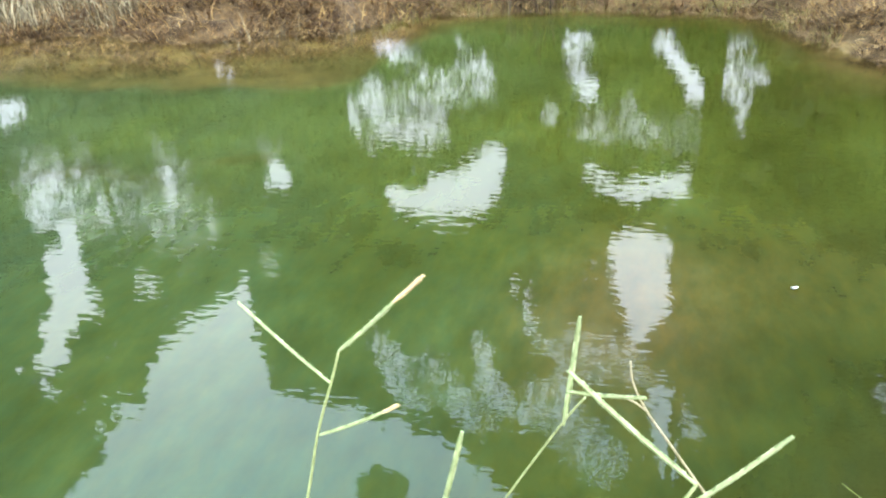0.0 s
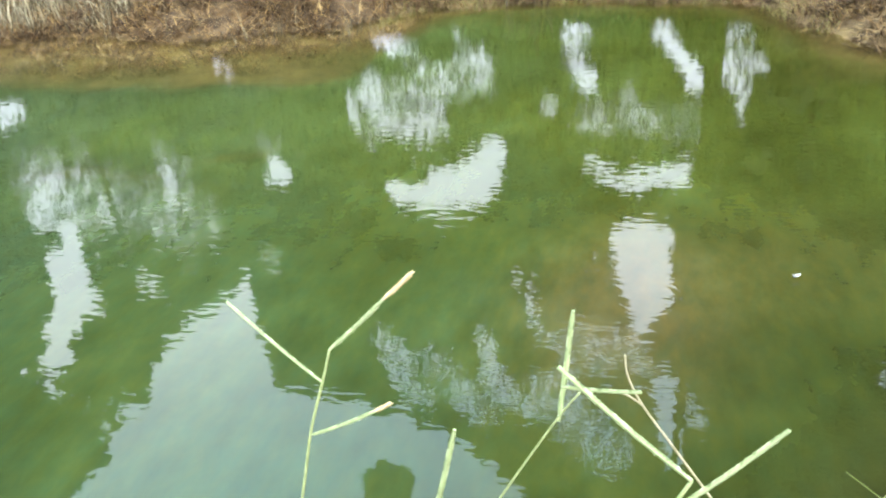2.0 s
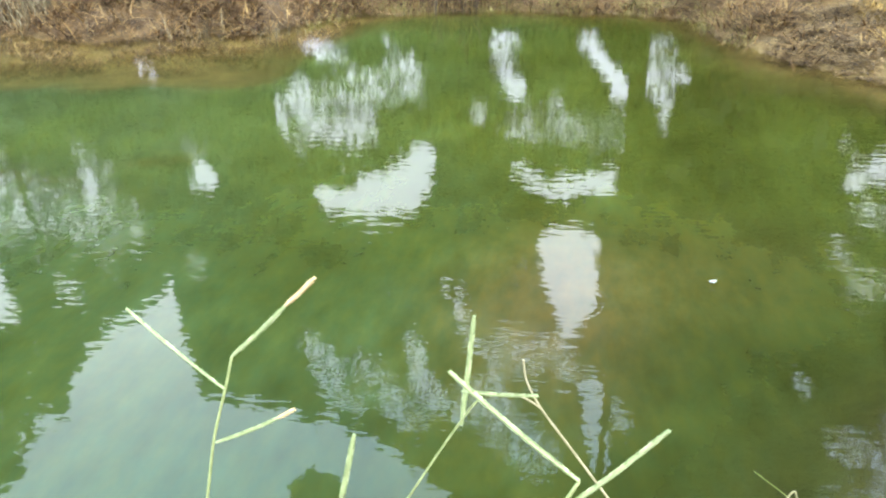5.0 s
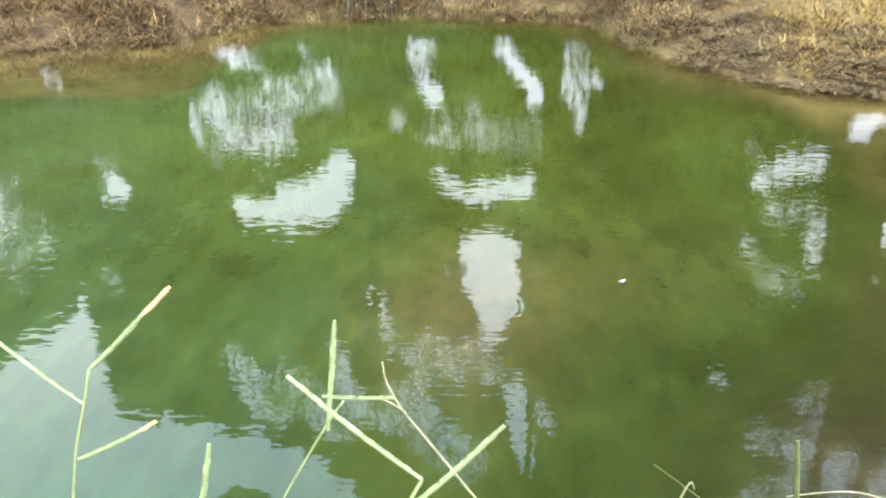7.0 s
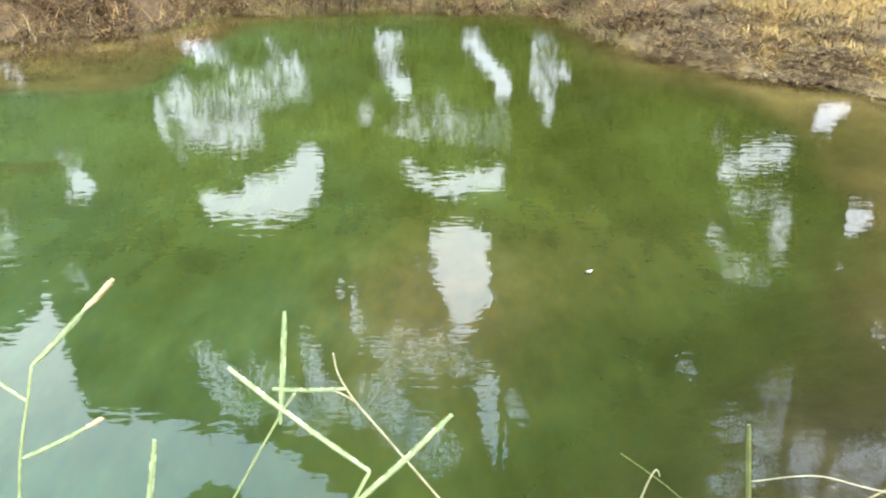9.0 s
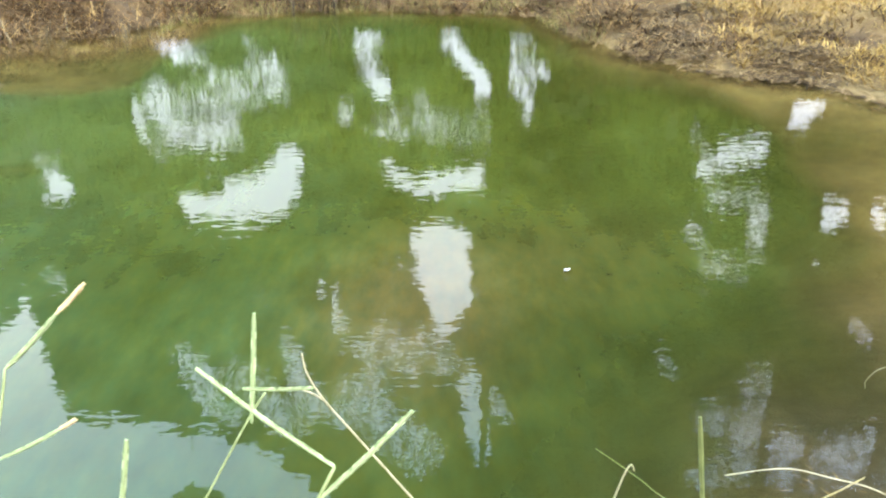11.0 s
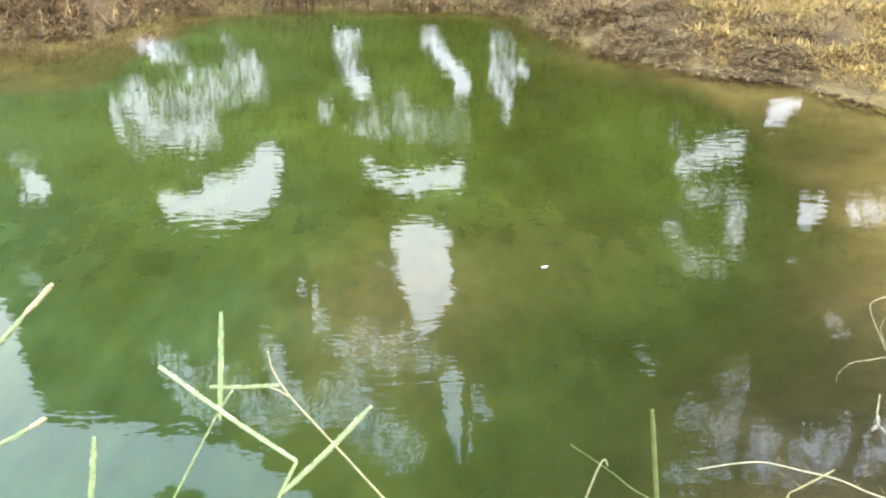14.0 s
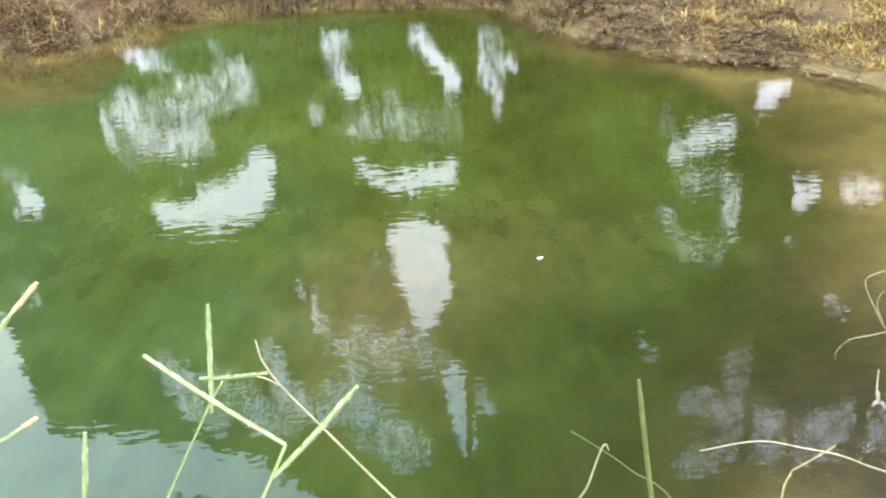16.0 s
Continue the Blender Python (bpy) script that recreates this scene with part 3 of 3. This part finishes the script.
def build_tree(x, y, height, half, seed, leaves, gaps=True):
    """A bank tree: tapered trunk, limbs, and a deep uneven crown of single leaves."""
    rng = np.random.RandomState(seed)
    z0 = land_z(x, y) - 0.1
    tree = tagged(new("tree"), "tall leafy green tree on the pond bank" if height > 12 else "lower leafy green tree on the pond bank", "tree", "trees round the pond")
    tree.location = (x, y, z0)
    lean = rng.uniform(-0.4, 0.4, 2)
    line = smooth_line([(0, 0, 0), (lean[0] * 0.3, lean[1] * 0.3, height * 0.3), (lean[0], lean[1], height * 0.55), (lean[0] * 1.3, lean[1], height * 0.8)], 4)
    r0 = 0.007 * height + 0.03
    v, f = tube_data(line, [r0 * (1 - 0.9 * i / (len(line) - 1)) for i in range(len(line))], 9)
    part("trunk", mesh_of("trunk", v, f, True), BARK, tree)
    lobes = []
    for k in range(60):
        if len(lobes) >= 12:
            break
        h = height * rng.uniform(0.12, 0.95)
        a = rng.uniform(0, 6.28)
        spread = half * rng.uniform(0.35, 0.8) * (1.0 if h < height * 0.7 else 0.6)
        end = Vector((spread * math.cos(a), spread * math.sin(a) * 0.7, min(height * 0.98, h + rng.uniform(0.2, 1.0))))
        root = line[min(len(line) - 1, int(h * 0.85 / (height * 0.8) * (len(line) - 1)))]
        mid = root.lerp(end, 0.5) + Vector((0, 0, rng.uniform(-0.1, 0.3)))
        bough = smooth_line([root, mid, end], 3)
        if gaps and k < 48 and (leaf_share(np.array([tuple(q + Vector((x, y, z0))) for q in bough]))[0] < 0.6).any():
            continue
        if k < 48:
            v, f = tube_data(bough, list(np.linspace(r0 * 0.35, r0 * 0.07, 7)), 5)
            part("limb", mesh_of("limb", v, f, True), BARK, tree)
        lobes.append((end, rng.uniform(0.5, 0.8) * half, rng.uniform(0.8, 1.5)))
    n = leaves
    side = rng.uniform(-1, 1, (n, 3))
    z = rng.uniform(0.03, 1.0, n)
    girth = half * np.clip(np.minimum(1.0, (1.02 - z) * 3.0), 0.08, 1) ** 0.6 * (1 + 0.18 * np.sin(z * 23 + seed))
    radius, angle = np.sqrt(rng.uniform(0, 1, n)), rng.uniform(0, 6.28, n)
    c = np.stack([radius * np.cos(angle) * girth, radius * np.sin(angle) * girth * 0.6, z * height], -1)
    m = n // 3
    which = np.arange(m) % len(lobes)
    q = rng.normal(size=(m, 3))
    q *= (rng.uniform(0.3, 1.0, m) / np.linalg.norm(q, axis=1))[:, None]
    ends, sizes, talls = np.array([tuple(e) for e, _, _ in lobes]), np.array([r for _, r, _ in lobes]), np.array([t for _, _, t in lobes])
    c[:m] = ends[which] + q * sizes[which][:, None] * np.stack([np.ones(m), np.full(m, 0.7), talls[which]], -1)
    c = c[c[:, 2] > 0.35]
    if gaps:
        share, near = leaf_share(c + (x, y, z0))
        luck = rng.uniform(0, 1, len(c))
        thin = (share < 0.35) & (near < 0.7)
        brink = ~thin & (near < 0.22)
        twigs = np.repeat(c[thin & (luck < share)], 9, 0)      # fine leaves where the crown thins out
        twigs = twigs + rng.normal(0, 0.05, twigs.shape)
        rim = np.repeat(c[brink & (luck < share)], 2, 0)       # smaller leaves along the edges of the gaps
        rim = rim + rng.normal(0, 0.05, rim.shape)
        twigs, rim = (q[leaf_share(q + (x, y, z0))[0] > 0.03] for q in (twigs, rim))
        inner = c[~thin & ~brink & (luck < share * 0.5)]
        quads = np.concatenate([leaf_quads(inner, rng, 0.27), leaf_quads(rim, rng, 0.13), leaf_quads(twigs, rng, 0.06, 0.1)])
    else:
        quads = leaf_quads(c, rng, 0.21)
    part("crown", quads_mesh("crown", quads), LEAF, tree)
    return tree


# bearing (x on the plane 16 m off), distance, height
WOOD = [(-18.6, 14.5, 17.5), (-15.7, 15.4, 16.0), (-11.35, 14.6, 9.2), (-8.4, 15.5, 6.9), (-5.75, 14.6, 9.3), (-1.65, 15.0, 12.4), (3.3, 14.6, 23.0),
        (4.7, 15.6, 22.0), (7.75, 15.0, 23.0), (8.66, 15.7, 22.0), (10.6, 14.6, 23.0), (13.2, 15.4, 22.0), (-9.9, 18.5, 9.2), (-5.5, 18.5, 15.4), (-2.0, 18.6, 14.0), (1.5, 18.4, 25.0), (2.9, 18.6, 26.0)]
for number, (x, y, h) in enumerate(WOOD):
    build_tree(VIEW[0] + (x - VIEW[0]) * (y - VIEW[1]) / 15.63, y, h, 3.0, 100 + number, 60000 if h < 15 else 82000)
# unseen trees out to the sides, added to hold back sky light
unseen_tree = build_tree(11.5, 8.0, 17.0, 3.2, 300, 50000, False)
for x, y, turn in [(10.5, 2.0, 40), (-12.0, -4.0, 310), (-14.0, 0.5, 20), (-15.0, 5.0, 75), (-17.5, 10.5, 140)]:
    copy_thing(unseen_tree, pose(x, y, land_z(x, y) - 0.1, 0, 0, turn))

# ---- dry growth on the banks ----


def blades(name, count, zone, seed, length, width, lean, material, label, category, flat=0.0):
    """Loose bent blades scattered over a zone x0, x1, y0, y1, from d0 to d1 metres behind the waterline."""
    rng = np.random.RandomState(seed)
    x0, x1, y0, y1, d0, d1 = zone
    px, py = rng.uniform(x0, x1, count * 6), rng.uniform(y0, y1, count * 6)
    z, d = ground_height(px, py)
    tuft = wavy(px, py, 6.0, seed + 1)
    ok = (d > d0) & (d < d1) & (tuft + rng.uniform(-0.9, 0.9, len(px)) > 0)
    px, py, z = px[ok][:count], py[ok][:count], z[ok][:count]
    n = len(px)
    root = np.stack([px, py, np.maximum(z, -0.15) - 0.01], -1)
    ang = rng.uniform(0, 6.28, n)
    out = np.stack([np.cos(ang), np.sin(ang), 0 * ang], -1)
    tilt = rng.uniform(flat * lean, lean, n)[:, None]
    ln = length * rng.uniform(0.4, 1.3, n)[:, None]
    up = np.array([[0, 0, 1.0]])
    mid = root + (up * np.cos(tilt) + out * np.sin(tilt)) * ln * 0.5
    t2 = np.minimum(tilt + rng.uniform(0.1, 0.9, n)[:, None], 1.62)
    tip = mid + (up * np.cos(t2) + out * np.sin(t2)) * ln * 0.5
    w = np.cross(out, up) * (width * rng.uniform(0.6, 1.4, n)[:, None])
    lower = np.stack([root - w * 0.5, root + w * 0.5, mid + w * 0.4, mid - w * 0.4], 1)
    upper = np.stack([mid - w * 0.4, mid + w * 0.4, tip + w * 0.08, tip - w * 0.08], 1)
    verts = np.concatenate([lower, upper], 1).reshape(-1, 3)
    k = np.arange(n)[:, None] * 8
    faces = np.concatenate([k + [0, 1, 2, 3], k + [3, 2, 6, 7]], 1).reshape(-1, 4)
    me = mesh_of(name, verts, faces.tolist())
    me.materials.append(material)
    return tagged(new(name, me), label, category, kind="stuff")


blades("dry_grass", 46000, (-9, 2.4, 7.0, 12.0, 0.0, 2.0), 41, 0.32, 0.009, 1.5, STRAW, "matted brown dry grass and litter on the bank", "grass", 0.55)
blades("pale_dead_stems", 1500, (-8.2, -5.2, 8.6, 11.5, 0.05, 1.6), 43, 0.42, 0.009, 0.9, PALE, "pale dead standing stems tangled on the bank", "dead stems")
blades("waterside_sedge", 3500, (-2.4, 2.2, 8.6, 10.6, -0.16, 0.25), 45, 0.11, 0.006, 0.8, SEDGE, "short olive sedge at the water's edge", "sedge")
blades("ochre_grass", 24000, (2.9, 6.8, 5.0, 10.5, 0.15, 3.2), 47, 0.13, 0.008, 1.3, OCHRE, "ochre dry grass on the sunlit bank", "grass", 0.4)
blades("drowned_straw", 9000, (-7.5, -1.8, 7.2, 9.6, -1.2, 0.05), 49, 0.16, 0.007, 1.2, STRAW, "brown straw half drowned in the shallows", "straw", 0.8)
blades("dark_litter", 19000, (1.4, 3.9, 5.6, 10.2, -0.1, 1.15), 55, 0.17, 0.012, 1.55, MATTED, "dark grey-brown matted litter along the shore", "litter", 0.75)
blades("sparse_straw", 5000, (1.8, 6.0, 6.0, 11.0, 0.35, 2.4), 57, 0.18, 0.010, 1.4, STRAW, "sparse straw on sandy ground", "straw", 0.5)
blades("shore_litter", 5000, (0.9, 4.6, 1.7, 6.6, -0.35, 0.9), 51, 0.07, 0.004, 1.5, MATTED, "wet brown litter on the muddy shore", "litter", 0.8)
blades("bank_grass", 5000, (-4, 3.2, -1.4, 1.5, 0.1, 2.6), 53, 0.30, 0.006, 0.6, SEDGE, "short olive grass on the near bank", "grass")

blades("dark_reeds", 130, (-1.25, -0.7, 9.8, 10.5, -0.1, 0.5), 61, 0.40, 0.012, 0.25, DARK_REED, "dark upright reed stubs at the water's edge", "reeds")
blades("standing_straw", 110, (-5.6, -2.2, 8.3, 9.6, -0.6, 0.1), 63, 0.26, 0.006, 0.5, PALE, "single straws standing in the shallows", "straw")

# ---- flowering grass by the near shore ----


def green_material(name, low, high, rough=0.55):
    m, nodes, links, b = material(name, rough)
    tc = nodes.new("ShaderNodeTexCoord")
    n = noise_node(nodes, links, 90.0, 3.0, tc.outputs["Object"])
    r = ramp(nodes, links, n.outputs[0], [(0.3, low), (0.7, high)])
    links.new(r.outputs[0], b.inputs["Base Color"])
    b.inputs["Subsurface Weight"].default_value = 0.0
    return m


STALK = green_material("green_stalk", (0.17, 0.205, 0.075), (0.27, 0.31, 0.13))
SPIKE = island_material("spikelet", [(0.0, (0.12, 0.16, 0.055)), (0.5, (0.25, 0.31, 0.13)), (1.0, (0.42, 0.47, 0.25))], 0.6, 0.2, 60.0)
PALE_SPIKE = island_material("pale_spikelet", [(0.0, (0.30, 0.32, 0.19)), (0.5, (0.48, 0.50, 0.35)), (1.0, (0.66, 0.66, 0.52))], 0.6, 0.2, 60.0)
BROWN_SPIKE = island_material("ripe_spikelet", [(0.0, (0.34, 0.23, 0.10)), (1.0, (0.55, 0.46, 0.24))], 0.7, 0.1, 60.0)
OLIVE = green_material("olive_stalk", (0.07, 0.085, 0.022), (0.13, 0.145, 0.045))
TAN = green_material("tan_stalk", (0.16, 0.13, 0.05), (0.27, 0.23, 0.10), 0.8)
DRY = green_material("dry_stalk", (0.19, 0.165, 0.085), (0.32, 0.285, 0.165), 0.8)


def stalk_mesh(points, r0, r1):
    line = smooth_line(points, 6)
    v, f = tube_data(line, list(np.linspace(r0, r1, len(line))), 7)
    return mesh_of("stalk", v, f, True)


def spike_mesh(start, end, thick, seed):
    """A flower spike: a flat rib with two close rows of seed husks along it."""
    rng = random.Random(seed)
    a, b = Vector(start), Vector(end)
    d = b - a
    length = d.length
    sag = 0.02 * length
    line = [a.lerp(b, i / 10) + Vector((0, 0, -sag * math.sin(math.pi * i / 10))) for i in range(11)]
    v, f = tube_data(line, [thick * 0.28] * 11, 6)
    ahead = d.normalized()
    across = ahead.cross(Vector((0, 1, 0.3))).normalized()
    facing = across.cross(ahead)
    count = max(10, int(length / 0.0032))
    for i in range(count):
        t = (i + 0.5) / count
        c = a.lerp(b, t) + Vector((0, 0, -sag * math.sin(math.pi * t)))
        taper = min(1.0, 0.55 + 3 * t, 0.5 + 4 * (1 - t))
        for s in (-1, 1):
            p = c + across * s * thick * 0.27 * taper + facing * thick * rng.uniform(0.0, 0.1)
            ax = (ahead + across * s * 0.25 + facing * rng.uniform(-0.08, 0.08)).normalized() * 0.0030 * rng.uniform(0.92, 1.08)
            sx, sy = across * thick * 0.27 * taper, facing * thick * 0.24 * taper
            k = len(v)
            v += [p - ax, p + sx, p + sy, p - sx, p - sy, p + ax]
            f += [(k, k + 2, k + 1), (k, k + 3, k + 2), (k, k + 4, k + 3), (k, k + 1, k + 4),
                  (k + 5, k + 1, k + 2), (k + 5, k + 2, k + 3), (k + 5, k + 3, k + 4), (k + 5, k + 4, k + 1)]
    return mesh_of("flower_spike", v, f)


def flowering_grass(root, stem, spikes, label, r=0.0014, thick=0.0046):
    """A grass stem from its root on the bank through the given points, with flower spikes (start, end)."""
    g = tagged(new("grass_stem"), label, "grass stem", "flowering grass by the shore")
    g.location = root
    base = Vector(root)
    pts = [Vector(root)] + [Vector(p) for p in stem]
    part("stalk", stalk_mesh([p - base for p in pts], r * 1.25, r * 0.8), STALK, g)
    for k, (s, e, ripe) in enumerate(spikes):
        part("flower_spike", spike_mesh(Vector(s) - base, Vector(e) - base, thick, 7 + k), BROWN_SPIKE if ripe else SPIKE, g,
             "ripe brownish flower spike" if ripe else "")
    return g


def on_bank(x, y):
    return (x, y, land_z(x, y) - 0.01)


flowering_grass(on_bank(-0.06, 0.98), [(-0.01, 0.97, 1.0), (0.07, 0.96, 1.28), (0.11, 0.96, 1.42), (0.13, 0.96, 1.50), (0.15, 0.96, 1.56), (0.16, 0.96, 1.592)],
                [((0.16, 0.96, 1.592), (0.213, 0.96, 1.645), False), ((0.213, 0.96, 1.645), (0.24, 0.96, 1.672), True), ((0.148, 0.96, 1.558), (0.067, 0.97, 1.627), False),
                 ((0.132, 0.96, 1.498), (0.198, 0.95, 1.539), False), ((0.198, 0.95, 1.539), (0.213, 0.95, 1.549), True)],
                "green grass stem with three yellow-green flower spikes")
flowering_grass(on_bank(-0.12, 0.97), [(0.02, 0.97, 0.95), (0.19, 0.97, 1.23), (0.303, 0.965, 1.447), (0.353, 0.96, 1.541), (0.371, 0.955, 1.572)],
                [((0.352, 0.972, 1.528), (0.363, 0.981, 1.632), False), ((0.358, 0.94, 1.587), (0.418, 0.915, 1.606), False)],
                "thin green grass stem with two yellow-green flower spikes", 0.0011)
flowering_grass(on_bank(0.12, 0.80), [(0.20, 0.80, 1.05), (0.33, 0.80, 1.37), (0.436, 0.80, 1.60), (0.449, 0.80, 1.628)],
                [((0.449, 0.80, 1.629), (0.370, 0.805, 1.700), False), ((0.438, 0.80, 1.602), (0.499, 0.80, 1.672), False)],
                "green grass stem with two crossing flower spikes")
short = flowering_grass(on_bank(0.16, 0.88), [(0.19, 0.88, 1.1), (0.24, 0.88, 1.38), (0.262, 0.88, 1.49)], [((0.262, 0.88, 1.49), (0.286, 0.876, 1.588), False)],
                        "short green grass stem with one pale flower spike", thick=0.0046)
short.children[-1].data.materials[0] = PALE_SPIKE
dull = flowering_grass(on_bank(0.74, 0.85), [(0.722, 0.85, 1.1), (0.712, 0.85, 1.50)], [((0.712, 0.85, 1.50), (0.692, 0.85, 1.628), False)],
                       "olive grass stem with one upright flower spike, darkened to look unlit", thick=0.0036)
# this stem stands unlit: its shade is put into the olive colour
for piece in dull.children:
    piece.data.materials[0] = OLIVE


def dry_stalk(root, points, label, r=0.0018, branches=(), mat=None):
    g = tagged(new("dry_stalk"), label, "dry stalk", "dry stalks by the shore")
    g.location = root
    base = Vector(root)
    part("stalk", stalk_mesh([Vector(p) - base for p in [root] + list(points)], r * 1.2, r * 0.6), mat or DRY, g)
    for b in branches:
        part("side_shoot", stalk_mesh([Vector(p) - base for p in b], r * 0.8, r * 0.4), mat or DRY, g)
    return g


dry_stalk(on_bank(0.86, 0.93), [(0.78, 0.94, 1.0), (0.60, 0.945, 1.30), (0.478, 0.95, 1.48), (0.443, 0.95, 1.533), (0.420, 0.95, 1.568), (0.408, 0.95, 1.594), (0.405, 0.95, 1.614)],
          "thin straw-coloured stalk with a bent tip", 0.0011, [[(0.420, 0.95, 1.568), (0.408, 0.948, 1.578), (0.394, 0.946, 1.584)]])
dry_stalk(on_bank(0.86, 1.72), [(0.86, 1.90, 0.40), (0.90, 1.91, 0.55), (0.922, 1.911, 0.64), (0.935, 1.911, 0.668), (0.944, 1.911, 0.65)],
          "pale stalk with a nodding tip by the shore", 0.0026)
dry_stalk(on_bank(1.24, 1.86), [(1.15, 1.97, 0.38), (1.02, 2.0, 0.51), (0.95, 2.0, 0.575), (0.87, 2.0, 0.64)], "thin olive stalk leaning over the water", 0.0015, mat=OLIVE)
dry_stalk(on_bank(2.15, 2.25), [(1.90, 2.2, 0.22), (1.76, 2.2, 0.29), (1.66, 2.2, 0.34), (1.56, 2.2, 0.37), (1.46, 2.2, 0.40), (1.38, 2.2, 0.40), (1.27, 2.2, 0.38)],
          "long pale stalk arching over the shallows", 0.0024)
low = flowering_grass(on_bank(1.45, 1.95), [(1.50, 2.15, 0.22), (1.54, 2.2, 0.29)], [((1.54, 2.2, 0.29), (1.65, 2.2, 0.372), False)], "low grass stem with one dull tan flower spike", 0.003, 0.008)
for piece in low.children:
    piece.data.materials[0] = TAN
dry_stalk(on_bank(2.62, 2.95), [(2.45, 3.08, 0.06), (2.30, 3.1, 0.13), (2.23, 3.1, 0.23), (2.17, 3.1, 0.34), (2.18, 3.1, 0.38), (2.26, 3.1, 0.40), (2.36, 3.1, 0.38)],
          "curled straw-coloured dead stalk on the shore", 0.0021,
          [[(2.30, 3.1, 0.13), (2.22, 3.1, 0.115), (2.15, 3.1, 0.10), (2.11, 3.1, 0.05), (2.112, 3.1, 0.01)],
           [(2.27, 3.1, 0.17), (2.23, 3.1, 0.25), (2.235, 3.1, 0.30), (2.25, 3.1, 0.31)]])


def petal(x, y):
    g = tagged(new("petal"), "small white petal floating on the pond", "petal")
    g.location = (x, y, 0.0)
    v, f = [], []
    for i in range(7):
        for j in range(5):
            u, w = i / 6, j / 4 - 0.5
            half = 0.022 * u ** 0.9 * (1 - 0.25 * u ** 6)
            v.append((0.064 * (u - 0.5), 2 * w * half * 0.8, 0.003 + 0.010 * (2 * w) ** 2 + 0.006 * u * u))
    for i in range(6):
        for j in range(4):
            k = i * 5 + j
            f.append((k, k + 1, k + 6, k + 5))
    me = mesh_of("blade", v, f, True)
    ob = part("blade", me, WHITE, g)
    so = ob.modifiers.new("thick", 'SOLIDIFY')
    so.thickness = 0.001
    ob.rotation_euler = (0, radians(-25), radians(-75))
    return g


WHITE = green_material("white_petal", (0.72, 0.71, 0.60), (0.84, 0.83, 0.74), 0.6)
petal(1.09, 4.06)


def dead_leaves(x, y, turn):
    """A twig end with three shrivelled pale leaves lying on the mud."""
    g = tagged(new("dead_twig"), "pale shrivelled leaves on a dead twig", "dead leaves")
    z = max(0.0, land_z(x, y))
    g.matrix_world = pose(x, y, z + 0.012, 0, 0, turn)
    part("twig", stalk_mesh([(0.0, 0.0, 0.0), (0.012, 0.04, 0.03), (0.04, 0.10, 0.075)], 0.0035, 0.002), DRY, g)
    for a, length in ((222, 0.055), (272, 0.055), (65, 0.06)):
        v, f = [], []
        for i in range(8):
            u = i / 7
            half = 0.008 * math.sin(math.pi * min(1, 0.08 + 0.9 * u)) ** 0.8
            for j in (-1, -0.4, 0.4, 1):
                v.append((u * length, j * half, 0.012 * (1 - abs(j)) + 0.012 * math.sin(3 * u)))
        for i in range(7):
            for j in range(3):
                k = i * 4 + j
                f.append((k, k + 4, k + 5, k + 1))
        ob = part("leaf", mesh_of("leaf", v, f, True), PALE_LEAF, g)
        ob.rotation_euler = (0, radians(-12), radians(a))
        so = ob.modifiers.new("thick", 'SOLIDIFY')
        so.thickness = 0.0012
    return g


PALE_LEAF = green_material("pale_leaf", (0.12, 0.10, 0.065), (0.20, 0.17, 0.12), 0.7)
dead_leaves(2.14, 2.82, 0)
